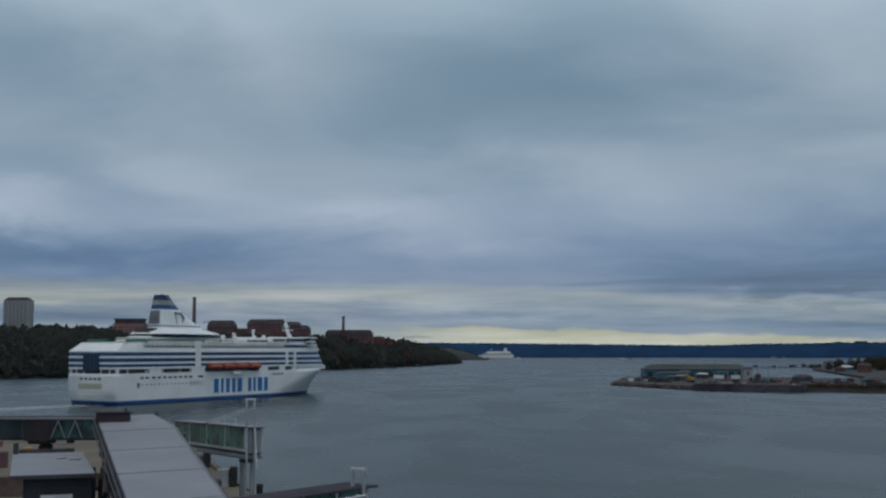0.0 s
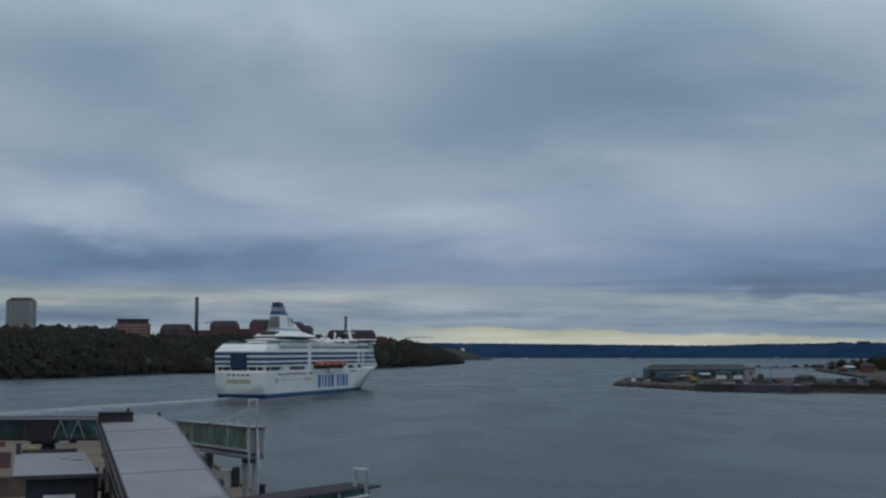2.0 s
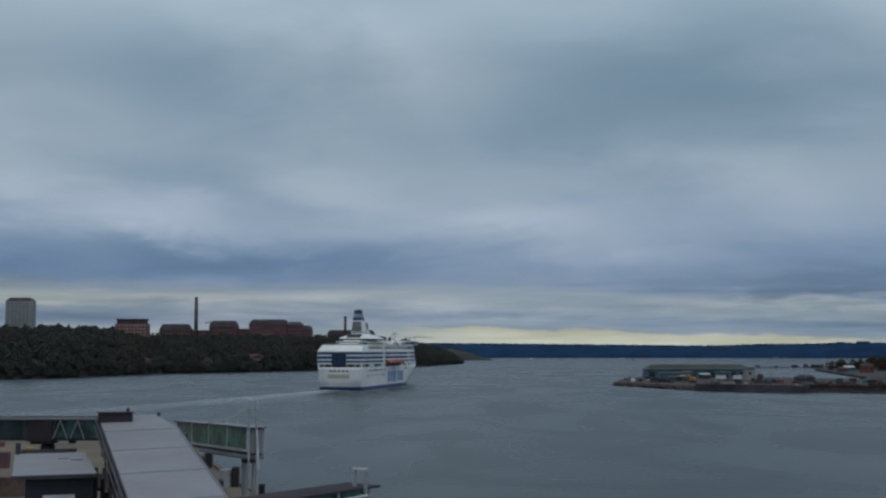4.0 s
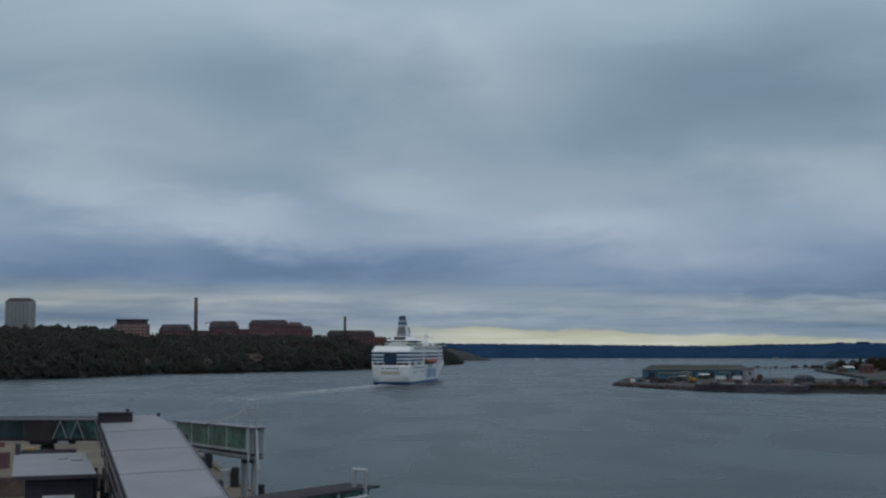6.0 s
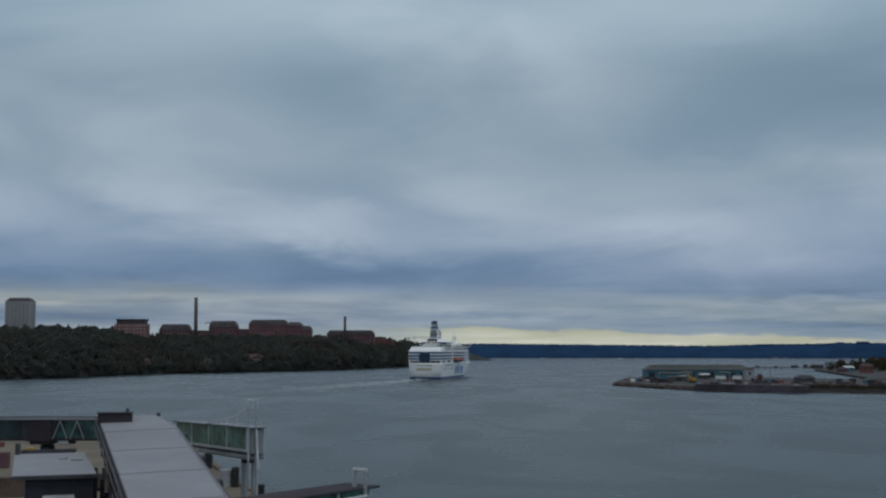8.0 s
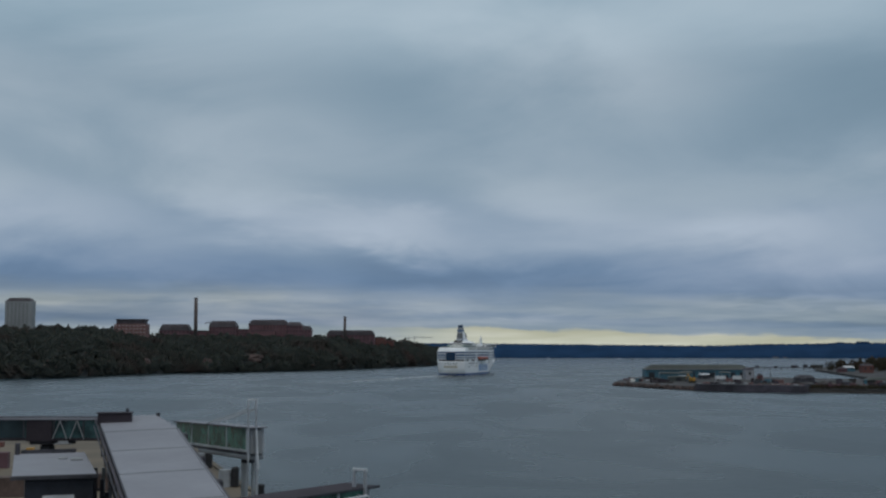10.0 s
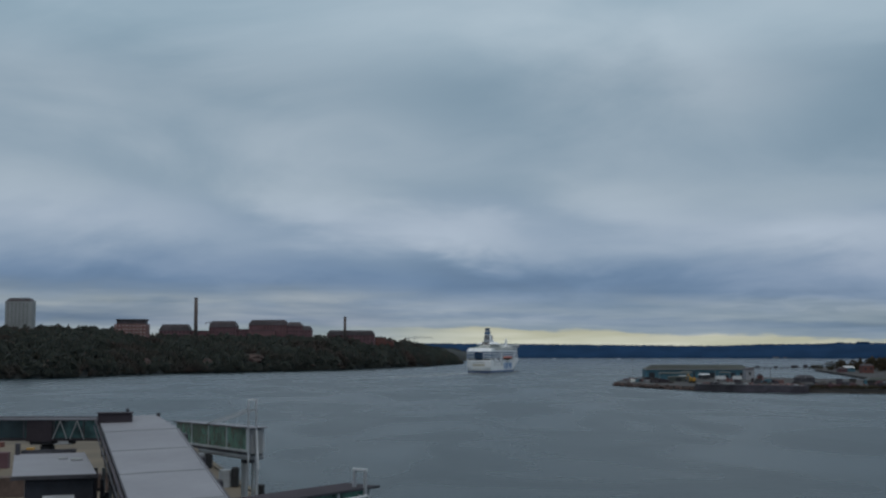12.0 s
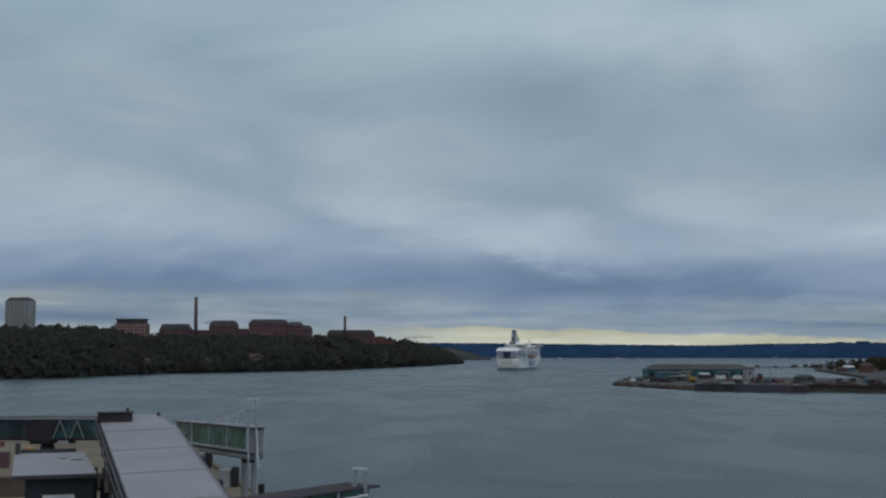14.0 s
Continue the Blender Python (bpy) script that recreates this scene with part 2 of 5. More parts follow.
    if lumps:
        mps = N("ShaderNodeMapping")
        mps.inputs["Scale"].default_value = (8, 8, 120)
        L(norm.outputs[0], mps.inputs[0])
        ns = N("ShaderNodeTexNoise")
        ns.inputs["Scale"].default_value, ns.inputs["Detail"].default_value = 1.0, 5
        ns.inputs["Distortion"].default_value = 0.6
        L(mps.outputs[0], ns.inputs["Vector"])
        light = math_node('MULTIPLY_ADD', math_node('SUBTRACT', ns.outputs[0], 0.5), 0.55, light)
    # soft-edged masses, their outlines bent by the noise
    c = billows(scale * 1.6, (1.0, 1.0, 0.0), (seed[1] + 7, seed[0] - 3, 0), 4, 0.4)
    ux = math_node('MULTIPLY_ADD', math_node('SUBTRACT', a, 0.5), 0.22, sep.outputs["X"])
    uz = math_node('MULTIPLY_ADD', math_node('SUBTRACT', c, 0.5), 0.055, sep.outputs["Z"])
    for bx, bz, wx, wz, lean, power in billow:
        dx = math_node('SUBTRACT', ux, bx)
        dz = math_node('SUBTRACT', math_node('SUBTRACT', uz, bz), math_node('MULTIPLY', dx, lean))
        sx, sz = math_node('MULTIPLY', dx, 1 / wx), math_node('MULTIPLY', dz, 1 / wz)
        r2 = math_node('ADD', math_node('MULTIPLY', sx, sx), math_node('MULTIPLY', sz, sz))
        light = math_node('MULTIPLY_ADD', math_node('POWER', 2.718, math_node('MULTIPLY', r2, -1.0)), power, light)
    L(light, emit.inputs[1])
    # thick dark cloud is bluer, thin bright cloud greyer
    hue = N("ShaderNodeHueSaturation")
    L(span(light, 0.78, 1.25, *blues), hue.inputs["Saturation"])
    L(colour, hue.inputs["Color"])
    L(hue.outputs[0], emit.inputs[0])
    dense = math_node('MULTIPLY', span(height, *fade), span(sep.outputs["Z"], tops[0], tops[1], 1.0, 0.0))
    L(dense, mix.inputs[0])
    L(clear.outputs[0], mix.inputs[1])
    L(emit.outputs[0], mix.inputs[2])
    L(mix.outputs[0], out.inputs[0])
    return m


def srgb(r, g, b):
    return tuple(((c / 255 + 0.055) / 1.055) ** 2.4 if c > 10 else c / 255 / 12.92 for c in (r, g, b))


WHITE = paint("white_ship_paint", (0.85, 0.86, 0.86), 0.45, vary=0.05, scale=0.08, fine=0.7, bump=0)
# the white paint again, with shade put into its colour for duller parts
SHADEDWHITE = paint("shaded_white_paint", (0.70, 0.70, 0.66), 0.5, vary=0.06, scale=0.1, fine=0.8, bump=0)
SHIPBLUE = paint("ship_blue", (0.007, 0.075, 0.20), 0.35, vary=0.1, scale=0.1, fine=0.8, bump=0)
BOOTBLUE = paint("boot_blue", (0.008, 0.055, 0.19), 0.5, vary=0.15, scale=0.1, fine=0.8, bump=0)
LETTERBLUE = paint("bright_ship_blue", (0.012, 0.17, 0.46), 0.4, vary=0.08, scale=0.2, fine=1, bump=0)
NAVY = paint("navy_glass", (0.010, 0.040, 0.095), 0.15, vary=0.15, scale=0.2, fine=1.5, bump=0)
DARK = paint("dark_opening", (0.02, 0.022, 0.028), 0.6, vary=0.2, scale=0.3, fine=2, bump=0)
DECKBROWN = paint("gallery_interior", (0.085, 0.075, 0.075), 0.7, vary=0.25, scale=0.3, fine=1.2, bump=0)
BEIGE = paint("beige_doors", (0.50, 0.46, 0.36), 0.6, vary=0.08, scale=0.2, fine=1, bump=0)
GREYLOUVRE = paint("grey_louvre", (0.30, 0.31, 0.32), 0.6, vary=0.1, scale=0.3, fine=2, bump=0)
PALEGREY = paint("pale_grey_ship_paint", (0.52, 0.53, 0.53), 0.5, vary=0.06, scale=0.1, fine=0.8, bump=0)
ORANGE = paint("orange_fibreglass", (0.42, 0.070, 0.035), 0.4, vary=0.1, scale=0.3, fine=2, bump=0)
ROOFPANEL = paint("weathered_roof_sheet", (0.285, 0.285, 0.315), 0.6, vary=0.07, scale=0.12, fine=1.6, bump=0.01, pieces=0.06)
GALVANISED = paint("white_painted_steel", (0.62, 0.63, 0.64), 0.45, vary=0.08, scale=0.6, fine=5, bump=0.003)
PORTALGREY = paint("grey_galvanised_steel", (0.46, 0.47, 0.49), 0.45, 0.2, vary=0.1, scale=0.6, fine=5, bump=0.003)
DARKSTEEL = paint("dark_steel", (0.062, 0.060, 0.072), 0.7, 0.0, vary=0.2, scale=0.7, fine=6, bump=0.004)
BROWNROOF = paint("dark_brown_sheet", (0.052, 0.042, 0.050), 0.8, spec=0.2, vary=0.15, scale=0.3, fine=4, bump=0.006)
GREENGLASS = paint("green_glazing", (0.10, 0.25, 0.20), 0.1, vary=0.34, scale=0.7, fine=2.2, bump=0)
GREENGLASS.node_tree.nodes["Principled BSDF"].inputs["Alpha"].default_value = 0.86
TEALGLASS = paint("teal_glazing", (0.045, 0.095, 0.095), 0.1, vary=0.4, scale=0.6, fine=1.6, bump=0)
NAVYWALL = paint("dark_navy_cladding", (0.026, 0.028, 0.040), 0.7, vary=0.2, scale=0.4, fine=4, bump=0.004)
BROWNSHEET = paint("brown_sheet", (0.105, 0.070, 0.058), 0.8, vary=0.25, scale=0.3, fine=2, bump=0.01)
DARKGLASS = paint("dark_glazing", (0.028, 0.045, 0.05), 0.08, vary=0.25, scale=0.35, fine=1.2, bump=0)
CONCRETE = paint("quay_concrete", (0.165, 0.132, 0.092), 0.85, vary=0.14, scale=0.06, fine=1.2, bump=0.02)
PALECONCRETE = paint("pale_concrete", (0.34, 0.34, 0.36), 0.85, vary=0.1, scale=0.1, fine=1.2, bump=0.02)
QUAYSTONE = paint("quay_wall_stone", (0.11, 0.095, 0.085), 0.9, vary=0.25, scale=0.08, fine=0.8, bump=0.05)
RUBBER = paint("black_rubber", (0.02, 0.02, 0.022), 0.8, vary=0.2, scale=1, fine=6, bump=0.01)
BRICKRED = paint("red_brick", (0.145, 0.076, 0.088), 0.85, vary=0.16, scale=0.05, fine=0.6, bump=0.02, pieces=0.1)
BRICKORANGE = paint("orange_brick", (0.17, 0.072, 0.060), 0.85, vary=0.14, scale=0.05, fine=0.6, bump=0.02)
PINKBRICK = paint("pink_brick", (0.20, 0.105, 0.10), 0.85, vary=0.12, scale=0.05, fine=0.6, bump=0.02)
SLATE = paint("dark_roof_sheet", (0.068, 0.055, 0.063), 0.7, vary=0.18, scale=0.08, fine=0.8, bump=0.02)
TOWERWALL = paint("grey_tower_render", (0.30, 0.31, 0.31), 0.8, vary=0.08, scale=0.05, fine=0.5, bump=0.01)
PALEWINDOW = paint("pale_window", (0.50, 0.44, 0.42), 0.2, vary=0.2, scale=0.15, fine=0.8, bump=0)
DULLWINDOW = paint("dull_window", (0.085, 0.050, 0.056), 0.15, vary=0.25, scale=0.15, fine=0.8, bump=0)
TOWERWINDOW = paint("tower_window", (0.17, 0.175, 0.18), 0.3, vary=0.2, scale=0.15, fine=0.8, bump=0)
CHIMNEY = paint("sooty_brick", (0.10, 0.08, 0.075), 0.85, vary=0.2, scale=0.06, fine=0.5, bump=0.02)
SOIL = paint("forest_floor", (0.044, 0.050, 0.050), 0.95, vary=0.3, scale=0.02, fine=0.2, bump=0.2)
ROCK = paint("reddish_rock", (0.090, 0.062, 0.056), 0.9, vary=0.3, scale=0.03, fine=0.25, bump=0.2)
SHEDBLUE = paint("blue_green_sheet", (0.055, 0.15, 0.20), 0.6, vary=0.15, scale=0.05, fine=0.5, bump=0.01)
SHEDROOF = paint("grey_green_roof", (0.080, 0.090, 0.082), 0.7, vary=0.12, scale=0.04, fine=0.4, bump=0.02)
SHEDWHITE = paint("white_sheet", (0.66, 0.67, 0.68), 0.6, vary=0.06, scale=0.1, fine=0.8, bump=0)
YELLOWPAINT = paint("yellow_machine_paint", (0.50, 0.26, 0.03), 0.5, vary=0.12, scale=0.4, fine=2, bump=0)
REDPAINT = paint("dull_red_paint", (0.19, 0.055, 0.048), 0.6, vary=0.15, scale=0.2, fine=1.5, bump=0)
TARMAC = paint("pier_tarmac", (0.056, 0.050, 0.048), 0.9, vary=0.22, scale=0.03, fine=0.4, bump=0.02)
GULL = paint("gull_plumage", (0.62, 0.64, 0.67), 0.9, vary=0.12, scale=3, fine=20, bump=0)
DARKFEATHER = paint("dark_plumage", (0.03, 0.03, 0.034), 0.9, vary=0.12, scale=3, fine=20, bump=0)
WOODS = leaf_material("mixed_woodland", (0.066, 0.079, 0.077), (0.072, 0.085, 0.078), (0.090, 0.098, 0.076), 0.03, (0.138, 0.094, 0.086), (0.82, 1.16))
SCRUB = leaf_material("autumn_scrub", (0.050, 0.046, 0.030), (0.065, 0.055, 0.036), (0.080, 0.070, 0.045), 0.1, (0.12, 0.07, 0.045), (0.6, 1.3))
# blue of the haze over the distance, put into the colour of woods and blocks
HAZEBLUE = leaf_material("far_haze_blue", (0.028, 0.074, 0.165), (0.030, 0.078, 0.172), (0.032, 0.082, 0.18), 0.01, None, (0.85, 1.12))
BARGE = paint("rusty_barge_plate", (0.082, 0.070, 0.086), 0.8, vary=0.35, scale=0.06, fine=0.5, bump=0.02)
WATER = water_material()
FOAM = foam_material()


# ---- building helpers ----
def link(name, bm, material, parent=None, label="", smooth=False):
    me = bpy.data.meshes.new(name)
    bm.normal_update()
    bm.to_mesh(me)
    bm.free()
    me.materials.append(material)
    if smooth:
        for p in me.polygons:
            p.use_smooth = True
    ob = new(name, me)
    if parent is not None:
        ob.parent = parent
    if label:
        ob["label"] = label
    return ob


def part(name, bm, material, parent, label="", smooth=False):
    return link(name, bm, material, parent, label, smooth)


def thing(name, m, label, category, group="", kind=""):
    ob = new(name)
    ob.matrix_basis = m
    return tagged(ob, label, category, group, kind)


def repeat(ob, name, parent, loc, rz=0.0):
    """Another piece on the same mesh."""
    o = new(name, ob.data)
    o.parent = parent
    o.location = loc
    o.rotation_euler = (0, 0, rz)
    return o


def block(x0, x1, y0, y1, z0, z1, bevel=0.0, bm=None):
    own = bm is None
    bm = bm or bmesh.new()
    r = bmesh.ops.create_cube(bm, size=1.0)["verts"]
    for v in r:
        v.co = Vector((x0 + (v.co.x + 0.5) * (x1 - x0), y0 + (v.co.y + 0.5) * (y1 - y0), z0 + (v.co.z + 0.5) * (z1 - z0)))
    if bevel:
        es = list({e for v in r for e in v.link_edges})
        bmesh.ops.bevel(bm, geom=es, offset=bevel, segments=1, affect='EDGES')
    return bm


def beam(a, b, w, d=None, bm=None):
    """A square bar from a to b."""
    bm = bm or bmesh.new()
    d = d or w
    a, b = Vector(a), Vector(b)
    r = bmesh.ops.create_cube(bm, size=1.0)["verts"]
    m = Matrix.Translation((a + b) / 2) @ (b - a).to_track_quat('Z', 'Y').to_matrix().to_4x4() @ Matrix.Diagonal((w, d, (b - a).length, 1))
    bmesh.ops.transform(bm, matrix=m, verts=r)
    return bm


def tube(a, b, r0, r1=None, seg=10, bm=None):
    bm = bm or bmesh.new()
    a, b = Vector(a), Vector(b)
    r = bmesh.ops.create_cone(bm, cap_ends=True, segments=seg, radius1=r0, radius2=r0 if r1 is None else r1, depth=(b - a).length)["verts"]
    m = Matrix.Translation((a + b) / 2) @ (b - a).to_track_quat('Z', 'Y').to_matrix().to_4x4()
    bmesh.ops.transform(bm, matrix=m, verts=r)
    return bm


def prism(plan, z0, z1, inset=0.0, bm=None):
    """A plan (anticlockwise) raised from z0 to z1; the top may be drawn in."""
    bm = bm or bmesh.new()
    c = Vector((sum(p[0] for p in plan) / len(plan), sum(p[1] for p in plan) / len(plan)))
    lo = [bm.verts.new((x, y, z0)) for x, y in plan]
    hi = []
    for x, y in plan:
        v = Vector((x, y)) - c
        k = max(0.05, 1 - inset / max(v.length, 0.01))
        hi.append(bm.verts.new((c.x + v.x * k, c.y + v.y * k, z1)))
    n = len(plan)
    for i in range(n):
        bm.faces.new((lo[i], lo[(i + 1) % n], hi[(i + 1) % n], hi[i]))
    bm.faces.new(hi)
    bm.faces.new(lo[::-1])
    return bm


def mesh_from(name, verts, faces, material, smooth=False):
    me = bpy.data.meshes.new(name)
    me.from_pydata(verts, [], faces)
    me.materials.append(material)
    me.update()
    if smooth:
        for p in me.polygons:
            p.use_smooth = True
    return new(name, me)


# ---- sky backdrop ----
def sky_shell(name, radius, low, high, material, label):
    """A ring of sky round the viewer between two heights."""
    seg, rows = 96, 16
    vs, fs = [], []
    for j in range(rows + 1):
        a = radians(low + (high - low) * j / rows)
        for i in range(seg):
            t = 2 * math.pi * i / seg
            vs.append((radius * math.cos(a) * math.cos(t), radius * math.cos(a) * math.sin(t), radius * math.sin(a)))
    for j in range(rows):
        for i in range(seg):
            k = (i + 1) % seg
            fs.append((j * seg + i, (j + 1) * seg + i, (j + 1) * seg + k, j * seg + k))
    ob = mesh_from(name, vs, fs, material, True)
    ob.location = EYE
    return tagged(ob, label, "sky", kind="structure")


def build_sky():
    right = [(-0.01, srgb(176, 182, 172)), (0.005, srgb(180, 184, 170)), (0.012, srgb(184, 186, 165)), (0.0182, srgb(178, 179, 158)), (0.0222, srgb(130, 147, 161)), (0.030, srgb(117, 137, 157)),
             (0.038, srgb(132, 148, 160)), (0.048, srgb(140, 153, 160)), (0.058, srgb(117, 136, 157)), (0.10, srgb(113, 133, 158))]
    left = [(-0.01, srgb(160, 170, 170)), (0.008, srgb(156, 165, 162)), (0.016, srgb(136, 150, 157)), (0.026, srgb(112, 130, 150)), (0.036, srgb(124, 139, 152)),
            (0.045, srgb(158, 165, 162)), (0.053, srgb(148, 157, 160)), (0.061, srgb(115, 133, 156)), (0.10, srgb(111, 131, 158))]
    masses = ((0.30, 0.040, 0.10, 0.007, -0.02, 0.26), (0.36, 0.060, 0.10, 0.010, 0.0, 0.15), (0.0, 0.030, 0.12, 0.006, 0.0, -0.10), (-0.20, 0.049, 0.10, 0.006, 0.0, 0.06),
              (0.0, 0.06, 0.16, 0.04, 0.0, 0.22), (-0.36, 0.08, 0.12, 0.06, 0.0, -0.20), (0.40, 0.08, 0.14, 0.06, 0.0, -0.20), (0.26, 0.056, 0.10, 0.026, 0.0, -0.24))
    m = cloud_material("horizon_cloud", right, left, (-0.09, 0.02), 0.016, 1.6, 0.13, (-0.5, -0.4), (0.30, 0.45), (3.1, 1.7, 0.4), masses, 0.0, 0.0, 0.013, 0.042)
    sky_shell("horizon_backdrop", 4960, -0.6, 30, m, "pale yellow and blue-grey cloud low over the horizon")
    high = [(-0.10, srgb(112, 132, 157)), (0.05, srgb(114, 134, 158)), (0.08, srgb(126, 143, 164)), (0.115, srgb(143, 158, 174)), (0.16, srgb(140, 156, 169)),
            (0.23, srgb(136, 153, 166)), (0.30, srgb(150, 168, 180)), (0.6, srgb(158, 174, 184))]
    masses = (
        (-0.04, 0.112, 0.055, 0.016, -0.05, 0.18), (0.05, 0.088, 0.08, 0.010, -0.03, 0.10), (-0.20, 0.142, 0.08, 0.022, -0.16, 0.12), (-0.29, 0.098, 0.12, 0.028, -0.12, -0.28), (-0.32, 0.24, 0.10, 0.06, 0.0, -0.18),
        (-0.46, 0.066, 0.16, 0.012, 0.0, -0.14), (0.14, 0.150, 0.13, 0.022, -0.16, 0.12), (0.08, 0.215, 0.12, 0.030, -0.25, -0.10), (0.34, 0.25, 0.16, 0.08, -0.2, 0.18),
        (0.30, 0.115, 0.10, 0.030, -0.1, -0.14), (-0.35, 0.114, 0.12, 0.018, -0.16, 0.40), (-0.31, 0.082, 0.12, 0.018, -0.04, -0.20), (-0.44, 0.190, 0.16, 0.040, -0.2, 0.13), (-0.03, 0.190, 0.14, 0.040, -0.22, -0.12),
        (-0.26, 0.275, 0.22, 0.05, -0.2, 0.14), (-0.64, 0.140, 0.10, 0.026, -0.14, 0.16), (-0.60, 0.070, 0.12, 0.014, 0.0, -0.12), (-0.52, 0.130, 0.05, 0.02, -0.2, -0.12),
        (-0.13, 0.24, 0.06, 0.03, -0.4, 0.08), (-0.56, 0.25, 0.09, 0.03, -0.4, -0.10), (-0.15, 0.085, 0.05, 0.010, -0.06, 0.05))
    m = cloud_material("drifting_cloud", high, None, None, 0.045, 2.1, 0.12, (0.040, 0.085), (0.34, 0.55), (5.35, 4.2, 0.0), masses, 38.0, 0.04, spread=0.26, blues=(1.32, 0.82))
    return sky_shell("drifting_cloud", 4900, 1.5, 33, m, "soft grey overcast cloud drifting over the harbour")


# ---- water and land ----
def build_water():
    vs, fs = [], []
    ring = [3, 30, 80, 160, 300, 600, 1200, 2400, 4940]
    seg = 64
    for r in ring:
        for i in range(seg):
            vs.append((r * math.cos(2 * math.pi * i / seg), r * math.sin(2 * math.pi * i / seg), 0.0))
    fs.append(tuple(range(seg)))
    for j in range(len(ring) - 1):
        for i in range(seg):
            k = (i + 1) % seg
            fs.append((j * seg + i, (j + 1) * seg + i, (j + 1) * seg + k, j * seg + k))
    tagged(mesh_from("water", vs, fs, WATER), "grey-blue rippled harbour water under an overcast sky", "water", kind="structure")


def lerp(xs, ys, x):
    return float(np.interp(x, xs, ys))


# wooded shore: station along the shore line, plan x and y of the waterline, height of the ridge behind it
SHORE_X = (-900, -600, -430, -376, -350, -318, -262, -206, -143, -74, -24, 22, 42)
SHORE_Y = (775, 985, 1128, 1175, 1300, 1400, 1450, 1560, 1660, 1890, 2090, 2330, 2450)
SHORE_H = (52, 52, 53, 50, 45, 40, 37, 38, 38, 39, 35, 18, 2)
SHORE_W = (260, 260, 260, 260, 260, 250, 240, 230, 200, 160, 120, 60, 12)


def shore_point(t, back):
    """A point of the wooded shore: t from 0 to 1 along it, back metres behind the waterline."""
    s = t * (len(SHORE_X) - 1)
    idx = range(len(SHORE_X))
    x, y, hgt, wid = (lerp(idx, a, s) for a in (SHORE_X, SHORE_Y, SHORE_H, SHORE_W))
    k = back / wid
    rise = hgt * min(1.0, max(0.0, k)) ** 0.45 if k < 1 else hgt
    px = x - 0.30 * back
    py = y + 0.95 * back
    z = rise + 2.2 * noise.noise(Vector((px * 0.012, py * 0.012, 0))) * min(1, k * 3)
    return px, py, z


def build_shore():
    n, backs = 120, (-8, 0, 6, 16, 34, 60, 95, 140, 190, 260, 420)
    vs, fs = [], []
    for i in range(n + 1):
        for b in backs:
            x, y, z = shore_point(i / n, b)
            vs.append((x, y, -2.0 if b < 0 else (0.6 if b == 0 else max(z, 1.0))))
    m = len(backs)
    for i in range(n):
        for j in range(m - 1):
            fs.append((i * m + j, (i + 1) * m + j, (i + 1) * m + j + 1, i * m + j + 1))
    tagged(mesh_from("ground_wooded_shore", vs, fs, SOIL, True), "steep wooded shore of dark soil and rock", "ground", kind="structure")


def clump_field(name, trees, material, label, clumps=12, seed=1, fine=1.0):
    """A wood as one mesh: every tree is a cone-shaped or rounded heap of small rough clumps. trees: x, y, z, height, radius, conifer."""
    rng = np.random.default_rng(seed)
    # each clump is a small ragged four-sided tuft
    base = np.array([(1, 0.2, -0.5), (-0.6, 0.9, -0.4), (-0.5, -0.95, -0.5), (0.05, 0.0, 1.0)], float) * 1.15
    tri = np.array([(0, 1, 3), (1, 2, 3), (2, 0, 3), (0, 2, 1)])
    vs, fs = [], []
    count = 0
    for x, y, z, hgt, rad, con in trees:
        k = clumps
        u = rng.random(k)
        ang = rng.random(k) * 2 * math.pi
        if con:
            zz = hgt * (0.15 + 0.85 * u)
            rr = rad * (1.02 - u) * (0.5 + 0.5 * rng.random(k))
            size = rad * (0.22 + 0.45 * (1 - u)) * (0.8 + 0.4 * rng.random(k))
        else:
            zz = hgt * (0.25 + 0.70 * u)
            rr = rad * np.sqrt(np.clip(1 - (2 * u - 0.9) ** 2, 0.05, 1)) * (0.1 + 0.9 * np.sqrt(rng.random(k)))
            size = rad * (0.24 + 0.20 * rng.random(k))
        c = np.stack([x + rr * np.cos(ang), y + rr * np.sin(ang), z + zz], 1)
        pts = base[None] * (0.6 + 1.0 * rng.random((k, len(base), 1))) * (fine * size * (0.45 + 0.55 * rng.random(k)))[:, None, None]
        pts[:, :, 2] *= 0.8
        pts = (pts + c[:, None, :]).reshape(-1, 3)
        vs.append(pts)
        f = (tri[None] + (np.arange(k) * len(base))[:, None, None]).reshape(-1, 3) + count
        fs.append(f)
        count += len(pts)
    ob = mesh_from(name, np.concatenate(vs).tolist(), np.concatenate(fs).tolist(), material, True)
    return tagged(ob, label, "woodland", kind="stuff")


